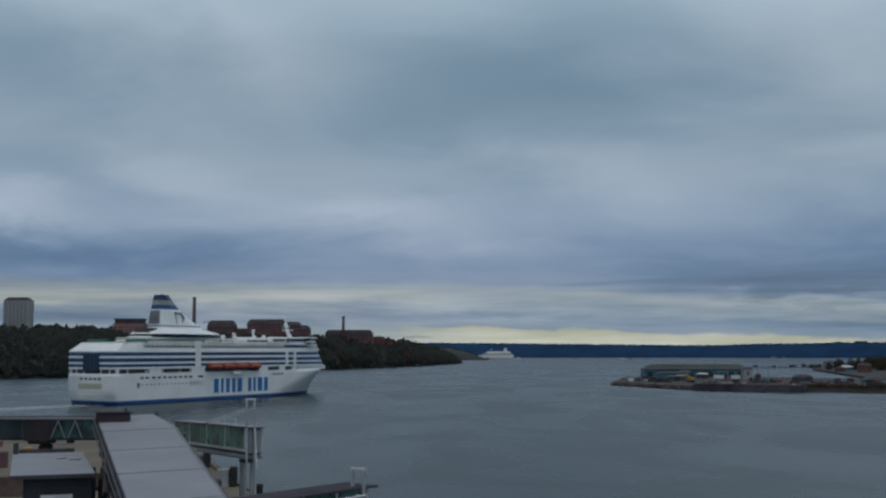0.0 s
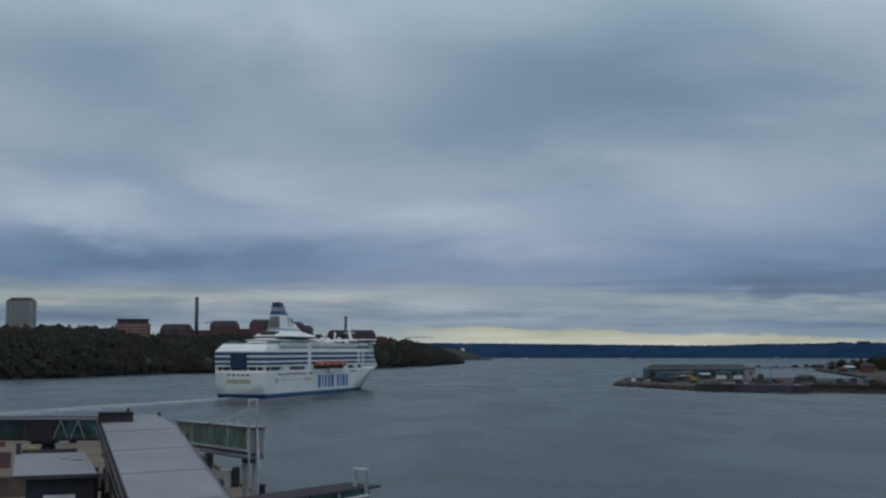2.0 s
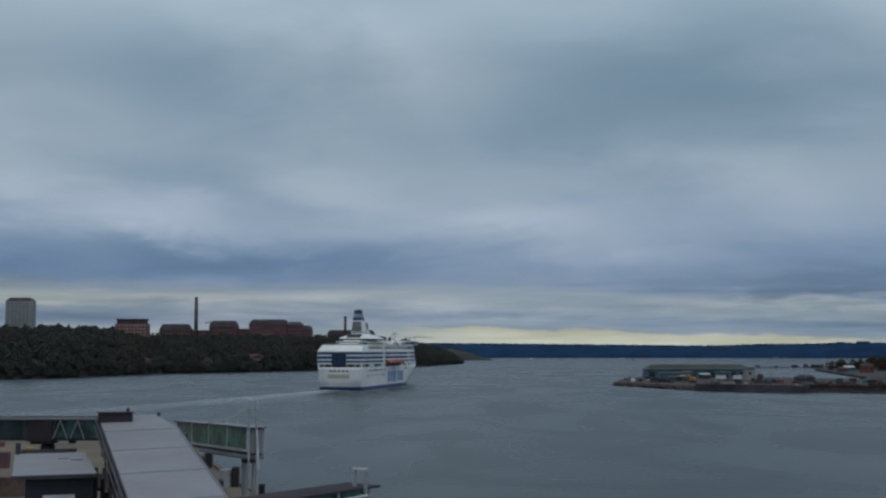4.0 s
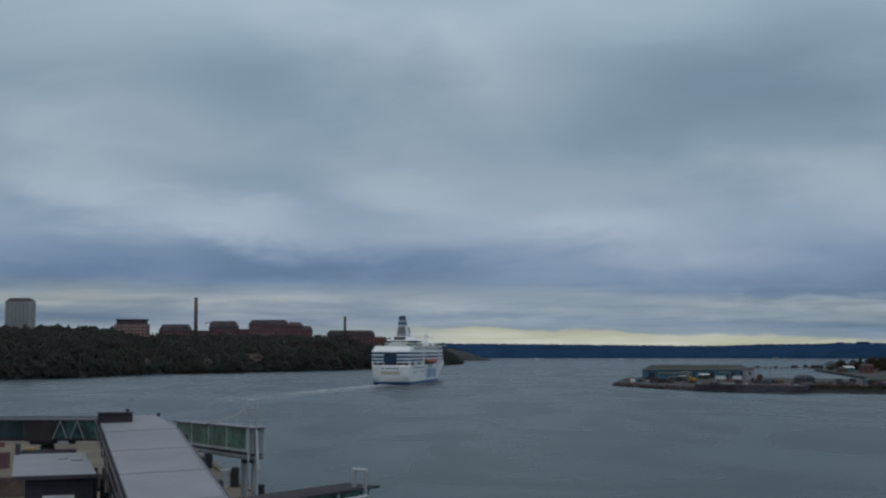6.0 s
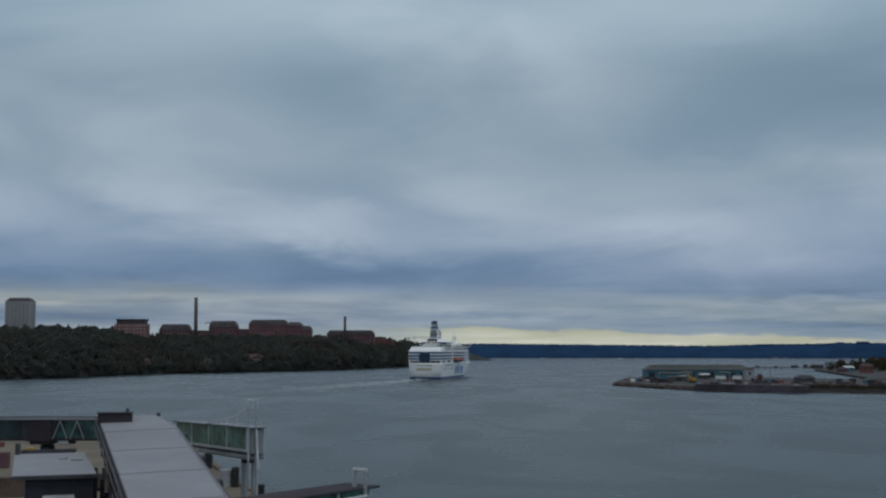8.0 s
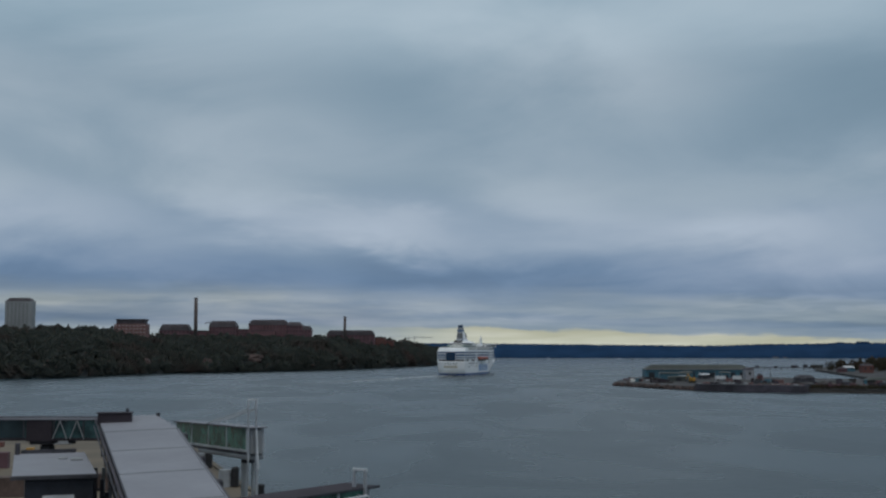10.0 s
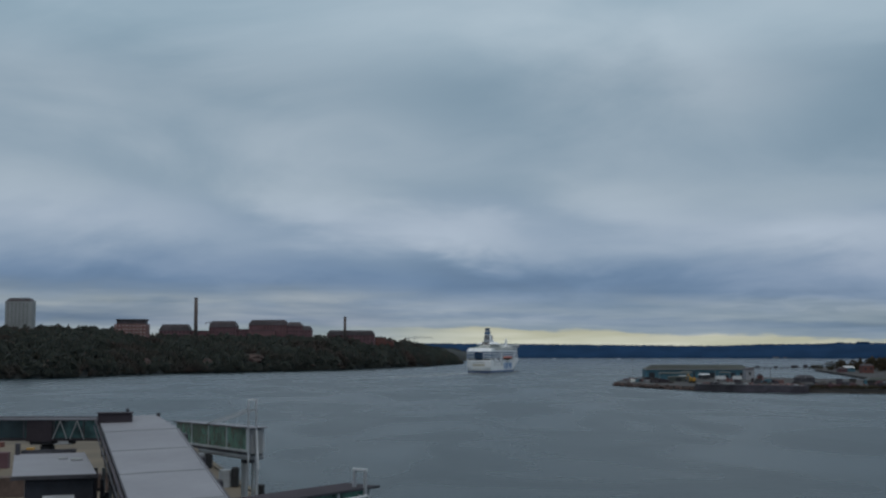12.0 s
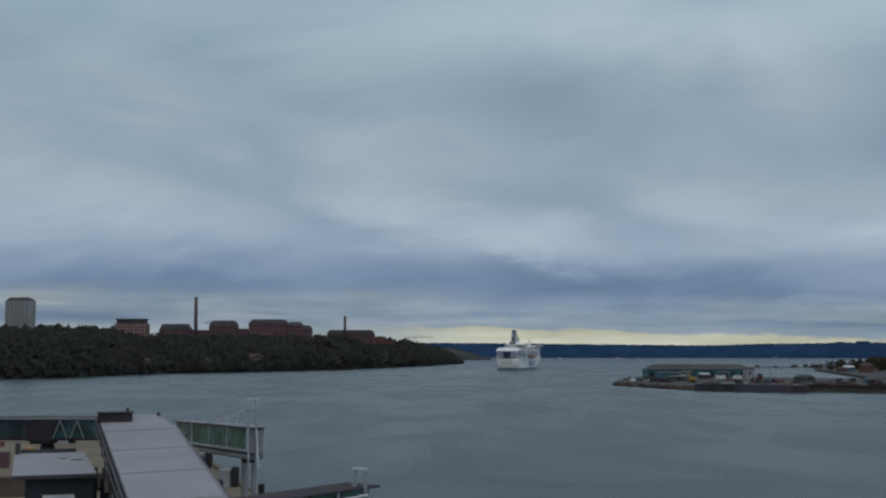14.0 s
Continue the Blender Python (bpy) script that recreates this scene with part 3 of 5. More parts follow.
def build_woods():
    rng = random.Random(5)
    trees = []
    idx = range(len(SHORE_X))
    for _ in range(4300):
        t = rng.random() ** 0.9 * 0.85 + 0.14
        wid = lerp(idx, SHORE_W, t * (len(SHORE_X) - 1))
        b = 0.5 + (wid * 1.05) * rng.random() ** 1.35
        # thinner growth round the bare banks
        if (abs(t - 0.535) < 0.016 and b < 55 or abs(t - 0.372) < 0.008 and b < 24) and rng.random() < 0.75:
            continue
        x, y, z = shore_point(t, b)
        big = 1.2 if rng.random() < 0.12 else 1.0
        hgt = big * rng.uniform(7, 13) * lerp((0, 0.44, 0.54, 0.72, 0.84, 0.94, 0.96, 1), (1, 1, 1.2, 1.2, 1, 1, 0.55, 0.55), t)
        hgt = max(4.0, min(hgt, 26.4 + rng.uniform(0.0195, 0.0240) * y - z))        # the crowns make a ragged ridge line
        trees.append((x, y, max(z, 1) - 1, hgt, hgt * rng.uniform(0.30, 0.46), rng.random() < 0.35))
    for _ in range(700):
        x, y, z = shore_point(rng.uniform(0.14, 0.99), rng.uniform(-2.5, 7))
        hgt = rng.uniform(5, 9)
        trees.append((x, y, max(z, 0.8) - 1.5, hgt, hgt * 0.5, False))
    # taller trees before the works on the ridge
    for _ in range(420):
        x = rng.uniform(-400, -150)
        top = lerp((-400, -370, -340, -300, -262, -250, -238, -215, -180, -110), (42, 40, 42, 42, 41, 35, 36, 42, 43, 40), x) + rng.uniform(-3.5, 1.0)
        k = rng.uniform(1.08, 1.13)
        trees.append((x * k, 1570 * k, 30, 26.4 + (top - 26.4) * k - 30, rng.uniform(3.2, 5.0), rng.random() < 0.3))
    clump_field("woodland", trees, WOODS, "dense dark green mixed woodland down to the shore", 112, 11, 0.62)
    # bare banks of reddish rock between the trees
    for t, b, w in ((0.535, 30, 34), (0.372, 12, 12), (0.47, 14, 12), (0.40, 16, 10), (0.78, 22, 18)):
        x, y, z = shore_point(t, b)
        bm = bmesh.new()
        bmesh.ops.create_icosphere(bm, subdivisions=3, radius=1.0)
        for v in bm.verts:
            k = 1 + 0.35 * noise.noise(v.co * 2.2 + Vector((t * 40, 0, 0)))
            v.co = Vector((v.co.x * w * 0.5 * k, v.co.y * 9 * k, v.co.z * 7 * k))
        ob = link("rock_bank", bm, ROCK)
        ob.location = (x, y, z + 1)
        tagged(ob, "bare reddish rock bank among the trees", "rock", group="rock banks on the shore")


def ridge(name, x0, x1, y, depth, heights, material, label, seed):
    """A long low hill: heights are (share along, metres)."""
    n, backs = 140, (-10, 0, 0.10, 0.3, 0.6, 1.0)
    vs, fs = [], []
    hx, hy = [h[0] for h in heights], [h[1] for h in heights]
    for i in range(n + 1):
        s = i / n
        top = lerp(hx, hy, s)
        for b in backs:
            bb = 0 if b < 0 else b * depth
            x = x0 + (x1 - x0) * s
            yy = min(y, math.sqrt(4700 ** 2 - x * x) - depth) + bb + 30 * noise.noise(Vector((x * 0.004, seed, 0)))
            z = -2 if b < 0 else top * min(1, (bb / depth) * 1.6 + 0.06) ** 0.7
            z += 0 if b <= 0 else 3.0 * noise.noise(Vector((x * 0.012, yy * 0.01, seed)))
            vs.append((x, yy, max(z, 0.3) if b >= 0 else -2))
    m = len(backs)
    for i in range(n):
        for j in range(m - 1):
            fs.append((i * m + j, (i + 1) * m + j, (i + 1) * m + j + 1, i * m + j + 1))
    return tagged(mesh_from(name, vs, fs, material, True), label, "hill", kind="structure")


def build_far_hills():
    hs = ((0, 48), (0.30, 52), (0.36, 54), (0.40, 53), (0.45, 51), (0.52, 48), (0.57, 46), (0.62, 44), (0.655, 44), (0.68, 49), (0.72, 50), (0.76, 53), (0.86, 56), (1, 58))
    ridge("backdrop_far_hills", -1400, 2400, 4560, 230, hs, HAZEBLUE, "long wooded hills across the water, haze put into their dark blue", 3.3)
    rng = random.Random(9)
    trees = []
    for _ in range(2600):
        s = rng.uniform(0.30, 0.92)
        x = -1400 + 3800 * s
        top = lerp([h[0] for h in hs], [h[1] for h in hs], s)
        k = rng.random()
        hgt = rng.uniform(4, 7)
        trees.append((x, min(4560, math.sqrt(4700 ** 2 - x * x) - 230) + 230 * k + 20, top * min(1, k * 1.6 + 0.06) ** 0.7 - 3, hgt, hgt * 0.9, False))
    clump_field("far_woodland", trees, HAZEBLUE, "spruce woods on the far hills, haze put into their dark blue", 16, 21)
    for x, w, hgt in ((1200, 18, 3.5), (1232, 10, 2.5), (1480, 26, 57), (1555, 44, 59)):
        h = thing("far_house", pose(x, math.sqrt(4700 ** 2 - x * x) - (260 if hgt < 20 else 40), 0.5), "distant pale house on the far shore" if hgt < 20 else "distant block on the far hills, coloured in the blue of the haze", "building", group="houses on the far shore")
        # the blocks on the hills take the painted haze colour too
        part("wall", block(-w / 2, w / 2, 0, 14, -1 if hgt < 20 else 30, hgt), GREYLOUVRE if hgt < 20 else HAZEBLUE, h)
        part("roof", prism([(-w / 2 - 1, -1), (w / 2 + 1, -1), (w / 2 + 1, 15), (-w / 2 - 1, 15)], hgt, hgt + 2, 5), SLATE if hgt < 20 else HAZEBLUE, h)
    # the nearer point behind the first headland
    hs2 = ((0, 36), (0.5, 36), (0.72, 32), (0.84, 20), (0.93, 8), (1, 1))
    ridge("ground_second_headland", -260, 139, 3300, 150, hs2, SOIL, "low wooded headland", 8.1)
    trees = []
    for _ in range(260):
        s = rng.uniform(0.45, 0.985)
        x = -260 + 399 * s
        top = lerp([h[0] for h in hs2], [h[1] for h in hs2], s)
        k = rng.random()
        hgt = rng.uniform(5, 10) * (1 if s < 0.9 else 0.5)
        trees.append((x, 3300 + 150 * k, max(0.5, top * min(1, k * 1.6) ** 0.7 - 4), hgt, hgt * 0.45, rng.random() < 0.5))
    clump_field("headland_woodland", trees, WOODS, "dark woods on the far headland", 40, 31, 0.7)


# ---- buildings on the wooded shore ----
def house(name, x, y, z, w, d, hgt, wall, label, floors, columns, roof="flat", rh=4.0, window=None, win=(1.6, 1.6), turn=0.0):
    """A building whose front faces the water. Its base stands at z."""
    h = thing(name, pose(x, y, z, 0, 0, turn), label, "building")
    part("wall", block(-w / 2, w / 2, 0, d, 0, hgt, 0.3), wall, h)
    if roof == "flat":
        bm = block(-w / 2 + 2.5, w / 2 - 2.5, 2.0, d - 1, hgt, hgt + rh * 0.75)
        block(-w / 2 + 1.5, w / 2 - 1.5, 1.0, d, hgt + rh * 0.75, hgt + rh, 0.2, bm)
        part("roof", bm, SLATE, h)
    elif roof == "mansard":
        bm = prism([(-w / 2 - 0.4, -0.4), (w / 2 + 0.4, -0.4), (w / 2 + 0.4, d), (-w / 2 - 0.4, d)], hgt, hgt + rh * 0.62, 2.6)
        prism([(-w / 2 + 2, 1.5), (w / 2 - 2, 1.5), (w / 2 - 2, d - 2), (-w / 2 + 2, d - 2)], hgt + rh * 0.62, hgt + rh, 3.0, bm)
        part("roof", bm, SLATE, h)
    if columns:
        first = None
        fh = hgt / floors
        for j in range(floors):
            for i in range(columns):
                px = -w / 2 + w * (i + 0.5) / columns
                pz = fh * (j + 0.30)
                if first is None:
                    bm = block(-win[0] / 2, win[0] / 2, -0.06, 0.3, 0, win[1])
                    first = part("window", bm, window, h)
                    first.location = (px, 0, pz)
                    frame_ob = part("sill", block(-win[0] / 2 - 0.15, win[0] / 2 + 0.15, -0.2, 0.1, -0.18, 0.0), wall, first)
                else:
                    repeat(first, "window", h, (px, 0, pz))
    return h


def stack_chimney(x, y, z, hgt, r, label):
    c = thing("factory_chimney", pose(x, y, z), label, "chimney", group="factory chimneys")
    part("shaft", tube((0, 0, 0), (0, 0, hgt), r * 1.15, r * 0.95, 16), CHIMNEY, c, smooth=True)
    part("rim", tube((0, 0, hgt), (0, 0, hgt + 1.2), r * 1.08, r * 1.08, 16), SLATE, c)
    return c


def build_town():
    # grey residential tower
    t = thing("apartment_tower", pose(-485, 1352, 30), "tall grey apartment tower with chamfered roof above the trees", "building")
    plan = [(-15.5, 3), (-13.5, 0), (13.5, 0), (15.5, 3), (15.5, 15), (-15.5, 15)]
    part("wall", prism(plan, 0, 53), TOWERWALL, t)
    part("roof", prism(plan, 53, 57, 5), SLATE, t, "dark chamfered roof storey")
    first = None
    for j in range(15):
        for i in range(6):
            loc = (-11 + i * 4.4, 0, 8 + j * 2.95)
            if first is None:
                first = part("window", block(-1.1, 1.1, -0.05, 0.2, 0, 1.4), TOWERWINDOW, t)
                first.location = loc
            else:
                repeat(first, "window", t, loc)
    house("yellow_house", -515, 1330, 30, 14, 12, 27, paint("yellow_render", (0.36, 0.27, 0.14), 0.8, vary=0.1, scale=0.1, fine=1, bump=0), "yellow rendered house at the edge of the wood", 6, 3, window=DULLWINDOW)
    house("brick_apartment_block", -407, 1545, 36, 42, 18, 25.5, PINKBRICK, "pinkish brick apartment block with flat dark roof storey", 6, 9, "flat", 6.5, PALEWINDOW, (2.5, 1.3))
    # red brick works and flats, well back on the ridge
    works = []
    g = (("factory_building", -362, 1600, 41, 20, 17.0, 4, 8), ("factory_building", -334, 1612, 32, 20, 16.0, 4, 0),
         ("factory_building", -297, 1600, 37, 22, 21.5, 5, 8), ("factory_building", -270, 1606, 18, 20, 18.0, 5, 5))
    for i, (nm, x, y, w, d, hgt, fl, col) in enumerate(g):
        works.append(house(nm, x, y, 37, w, d, hgt, BRICKRED, "red brick factory building with dark mansard roof", fl, col, "mansard" if i in (0, 2) else "flat", 8.5 if i in (0, 2) else 1.2, DULLWINDOW, (2.0, 1.8)))
    works.append(house("factory_building", -236, 1600, 29, 52, 24, 32.5, BRICKRED, "large red brick factory block with pale pilasters and dark roof", 7, 12, "mansard", 7.0, PINKBRICK, (1.1, 3.2)))
    works.append(house("factory_building", -201, 1602, 35, 21, 22, 25.5, BRICKRED, "red brick factory wing with dark mansard roof", 5, 5, "mansard", 5.0, DULLWINDOW, (1.8, 2.2)))
    works.append(house("factory_building", -185.0, 1604, 35, 13, 22, 20.0, BRICKRED, "red brick factory end wing with sloping dark roof", 4, 3, "mansard", 5.6, DULLWINDOW, (1.8, 2.0)))
    works.append(house("factory_building", -243, 1592, 29, 36, 8, 24.5, BRICKRED, "lower brick range with tall pale bays before the factory", 2, 9, "flat", 1.0, PINKBRICK, (1.6, 6.5)))
    house("factory_building", -148, 1900, 33, 76, 26, 19, BRICKRED, "long red brick factory building with dark roof", 4, 12, "mansard", 7.5, DULLWINDOW, (2.4, 2.0))
    house("terrace_house", -104, 1940, 35, 22, 16, 12.5, BRICKORANGE, "low orange brick terraced house among trees", 3, 6, "flat", 1.5, DULLWINDOW, (1.8, 1.5))
    house("terrace_house", -88, 1950, 34, 14, 14, 8.5, BRICKORANGE, "low orange brick terraced house among trees", 2, 4, "flat", 1.2, DULLWINDOW, (1.8, 1.5))
    works.append(stack_chimney(-331.2, 1590, 32, 64.5, 2.4, "tall slender sooty brick factory chimney"))
    away = Matrix.Translation(EYE) @ Matrix.Scale(1.15, 4) @ Matrix.Translation([-c for c in EYE])
    for ob in works:
        ob.matrix_basis = away @ ob.matrix_basis
    stack_chimney(-156, 1890, 32, 48, 2.2, "slender dark factory chimney above a long brick building")
    # thin tower cranes
    for x, y, z, hgt, jib in ((-52.6, 2195, 30.4, 20.2, 33.6), (-365.7, 1863, 37.5, 33.3, 18.4)):
        c = thing("tower_crane", pose(x, y, z), "thin grey tower crane on a distant building site", "crane", group="tower cranes")
        part("mast", beam((0, 0, 0), (0, 0, hgt + 3), 0.9), GREYLOUVRE, c)
        part("jib", beam((-jib * 0.35, 0, hgt), (jib, 0, hgt + 0.6), 0.8), GREYLOUVRE, c)
        part("counterweight", block(-jib * 0.4, -jib * 0.28, -1, 1, hgt - 2, hgt), GREYLOUVRE, c)
        part("stay", beam((0, 0, hgt + 3), (jib * 0.7, 0, hgt + 0.6), 0.25), GREYLOUVRE, c)


# ---- harbour pier across the water ----
def build_pier():
    plan = [(131, 915), (157, 835), (174, 808), (231, 763), (279, 739), (430, 660), (900, 660), (900, 995), (372, 995), (300, 1085), (196, 1150), (150, 1000)]
    tagged(link("ground_pier", prism(plan, -3, 2.4), TARMAC), "worn harbour pier of tarmac and stone", "pier", kind="structure")
    tagged(link("quay_wall", prism([(172.5, 805), (231, 760), (279, 736), (430, 657), (430, 661), (279, 740.5), (231, 764.5), (174.3, 809.4)], -3, 1.2), QUAYSTONE), "dark stained stone quay wall", "quay", kind="structure")
    # rock spill along the tip
    rng = random.Random(3)
    bm = bmesh.new()
    bmesh.ops.create_icosphere(bm, subdivisions=1, radius=1.0)
    for v in bm.verts:
        v.co *= 1 + 0.3 * noise.noise(v.co * 1.7)
    rock = None
    for i in range(44):
        s = i / 43
        x, y = lerp((0, .5, 1), (132, 156, 171), s), lerp((0, .5, 1), (912, 836, 797), s)
        ob = link("boulder", bm, ROCK) if rock is None else new("boulder", rock.data)
        rock = rock or ob
        ob.location = (x - rng.uniform(0, 2.5), y - rng.uniform(0, 3), rng.uniform(0.1, 1.4))
        k = rng.uniform(1.0, 2.2)
        ob.scale = (k * 1.3, k, k * 0.8)
        ob.rotation_euler = (rng.random() * 3, rng.random() * 3, rng.random() * 3)
        tagged(ob, "rough boulder on the pier's edge", "rock", group="boulders along the pier")
    # long blue-green warehouse, and lower sheds before it
    w = thing("warehouse", pose(230.5, 1080, 2.4, 0, 0, -2), "long blue-green sheet warehouse with grey-green roof", "warehouse")
    part("wall", block(-46, 46, 0, 26, 0, 7.6, 0.2), SHEDBLUE, w)
    part("roof", prism([(-48, -1), (48, -1), (46, 27), (-46, 27)], 7.6, 11.6, 8.0), SHEDROOF, w)
    door = None
    for i in range(10):
        loc = (-41 + i * 9.1, 0, 0)
        if door is None:
            door = part("loading_door", block(-2.6, 2.6, -0.12, 0.2, 0, 4.6), DARK, w)
            door.location = loc
        else:
            repeat(door, "loading_door", w, loc)
    part("gutter", block(-48, 48, -1.3, -0.9, 7.2, 7.6), GREYLOUVRE, w)
    for x, y, ww, d, hgt, wall, roof, lab in (
            (196, 1000, 26, 12, 5.2, SHEDBLUE, SHEDROOF, "small blue harbour shed"),
            (213, 1035, 9, 10, 5.6, SHEDBLUE, SHEDROOF, "blue shed with grey-green roof"),
            (227, 1030, 8, 10, 3.6, DARKSTEEL, SHEDWHITE, "dark shed with pale roof"),
            (246, 1035, 8, 10, 5.2, SHEDBLUE, SHEDROOF, "small blue shed with grey roof"),
            (187, 945, 15, 8, 3.2, SHEDROOF, SHEDROOF, "low grey-green harbour shed")):
        s = thing("harbour_shed", pose(x, y, 2.4), lab, "shed", group="sheds on the pier")
        part("wall", block(-ww / 2, ww / 2, 0, d, 0, hgt, 0.1), wall, s)
        part("roof", prism([(-ww / 2 - .5, -.5), (ww / 2 + .5, -.5), (ww / 2 + .5, d + .5), (-ww / 2 - .5, d + .5)], hgt, hgt + 1.0, 2.5), roof, s)
        part("door", block(-2, 2, -0.15, 0.1, 0, 3.2), DARK, s)
    # white trucks and trailers
    for x, y, l in ((226.5, 972, 8), (240, 972, 7), (199, 990, 6)):
        s = thing("trailer", pose(x, y, 2.4), "white box trailer parked on the pier", "trailer", group="trailers on the pier")
        part("box", block(-l / 2, l / 2, -1.3, 1.3, 1.0, 3.9, 0.08), SHEDWHITE, s)
        for px in (-l * 0.32, -l * 0.18, l * 0.34):
            for py in (-1.1, 1.1):
                part("wheel", tube((px, py - 0.15, 0.5), (px, py + 0.15, 0.5), 0.5, seg=12), RUBBER, s)
    # yellow digger, mast at the tip, cream and red buildings
    d = thing("excavator", pose(190, 908, 2.4, 0, 0, 120), "yellow excavator parked near the pier's tip", "excavator")
    part("cab", block(-2, 2.2, -1.7, 1.7, 1.3, 3.8, 0.3), YELLOWPAINT, d)
    for s in (-1.5, 1.5):
        part("track", block(-2.6, 2.6, s - 0.4, s + 0.4, 0, 1.3, 0.3), RUBBER, d)
    part("arm", beam((1.5, 0, 3.6), (5.0, 0, 6.4), 0.6), YELLOWPAINT, d)
    part("stick", beam((5.0, 0, 6.4), (6.6, 0, 2.4), 0.45), YELLOWPAINT, d)
    part("bucket", block(6.0, 7.4, -0.7, 0.7, 0.6, 2.4, 0.2), DARKSTEEL, d)
    m = thing("light_mast", pose(148, 930, 2.4), "thin grey mast with a small beacon at the pier's tip", "mast")
    part("pole", tube((0, 0, 0), (0, 0, 17), 0.22, 0.12, 8), GREYLOUVRE, m)
    part("lantern", block(-.5, .5, -.5, .5, 17, 18, 0.1), DARKSTEEL, m)
    part("base", block(-1.8, 1.8, -1.8, 1.8, 0, 2.4, 0.2), SHADEDWHITE, m)
    # dark barge along the quay
    b = thing("barge", pose(199.5, 775, 0, 0, 0, -38.5), "long dark flat barge moored along the quay", "barge")
    part("hull", prism([(-37, -4), (-33, -5), (35, -5), (38, -3), (38, 3), (35, 5), (-33, 5), (-37, 4)], -1.5, 4.6), BARGE, b)
    part("rail", block(-36, 37, -5.2, -4.6, 4.6, 4.9), GREYLOUVRE, b)
    part("deck", block(-34, 35, -4.4, 4.4, 4.6, 4.75), PINKBRICK, b)
    # low pontoon further along the quay, with stacked gear
    p = thing("pontoon", pose(327, 704.5, 0, 0, 0, -27.6), "low rusty brown pontoon moored along the quay", "pontoon")
    part("hull", prism([(-46, -3.5), (-43, -4), (52, -4), (52, 4), (-43, 4), (-46, 3.5)], -1.5, 3.2), BROWNSHEET, p)
    part("deck", block(-44, 51, -3.6, 3.6, 3.2, 3.35), BARGE, p)
    for i in range(13):
        px = -40 + i * 7 + rng.uniform(-1, 1)
        part("deck_gear", block(px, px + rng.uniform(2, 6), -2.5, rng.uniform(-0.5, 2.5), 3.35, 3.35 + rng.uniform(0.5, 2.0), 0.1), rng.choice([BARGE, BROWNROOF, DARKSTEEL]), p)
    # cream cottage with dark window, red sheds, stacks of timber and boxes
    for nm, x, y, ww, dd, hgt, wall, roof, lab in (
            ("signal_house", 259, 1005, 7.5, 9, 8.2, PALECONCRETE, SLATE, "pale grey harbour house with dark roof and round window"),
            ("red_hut", 262.5, 985, 4, 4, 3.8, REDPAINT, SLATE, "small dull red hut on the pier"),
            ("harbour_office", 330, 880, 34, 8, 2.4, TARMAC, SHEDROOF, "long low grey building on the pier"),
            ("dark_shed", 281, 924, 15, 6, 3.4, DARKSTEEL, DARKSTEEL, "low dark shed on the quay"),
            ("red_warehouse", 468, 1310, 12, 12, 8, BRICKORANGE, SLATE, "red brick warehouse on the inner quay"),
            ("red_warehouse", 500, 1290, 14, 12, 7, REDPAINT, SLATE, "dull red warehouse on the inner quay"),
            ("white_warehouse", 478, 1400, 13, 10, 4.5, SHEDBLUE, SHEDWHITE, "low white-roofed warehouse on the inner quay"),
            ("brick_store", 452, 1345, 10, 8, 4, BRICKRED, SLATE, "small brick store on the inner quay")):
        s = thing(nm, pose(x, y, 2.4), lab, "building", group="harbour buildings")
        part("wall", block(-ww / 2, ww / 2, 0, dd, 0, hgt, 0.1), wall, s)
        part("roof", prism([(-ww / 2 - .4, -.4), (ww / 2 + .4, -.4), (ww / 2 + .4, dd + .4), (-ww / 2 - .4, dd + .4)], hgt, hgt + 2.0, 4), roof, s)
        k = max(1, int(ww / 6))
        for i in range(k):
            part("window", block(-ww / 2 + ww * (i + .5) / k - .9, -ww / 2 + ww * (i + .5) / k + .9, -0.1, 0.1, hgt * .45, hgt * .75), DARK, s)
        # rusty gear along the barge's deck
    for i in range(14):
        px = -32 + i * 4.8 + rng.uniform(-1, 1)
        part("deck_gear", block(px, px + rng.uniform(1.2, 4), -3.5, rng.uniform(-1, 3), 4.75, 4.75 + rng.uniform(0.4, 1.4), 0.1), rng.choice([BARGE, PINKBRICK, GREYLOUVRE]), b)
    for i in range(7):
        x, y = rng.uniform(232, 340), rng.uniform(800, 930)
        bm = bmesh.new()
        bmesh.ops.create_icosphere(bm, subdivisions=2, radius=1.0)
        for v in bm.verts:
            k = 1 + 0.4 * noise.noise(v.co * 1.8 + Vector((i * 9, 0, 0)))
            v.co = Vector((v.co.x * rng.uniform(5.5, 6) * k, v.co.y * 4 * k, max(-0.2, v.co.z * 2.6 * k)))
        ob = link("gravel_heap", bm, rng.choice([TARMAC, ROCK, QUAYSTONE, SOIL]))
        ob.location = (x, y, 2.5)
        tagged(ob, "heap of dark gravel on the pier", "heap", group="gravel heaps on the pier")
    for i in range(9):
        x, y = rng.uniform(205, 345), rng.uniform(820, 1040)
        l = thing("lamp_mast", pose(x, y, 2.4), "thin grey lamp mast on the pier", "lamp", group="lamp masts on the pier")
        part("pole", tube((0, 0, 0), (0, 0, rng.uniform(7, 11)), 0.18, 0.1, 6), GREYLOUVRE, l)
        part("foot", block(-0.5, 0.5, -0.5, 0.5, 0, 0.6, 0.05), PALECONCRETE, l)
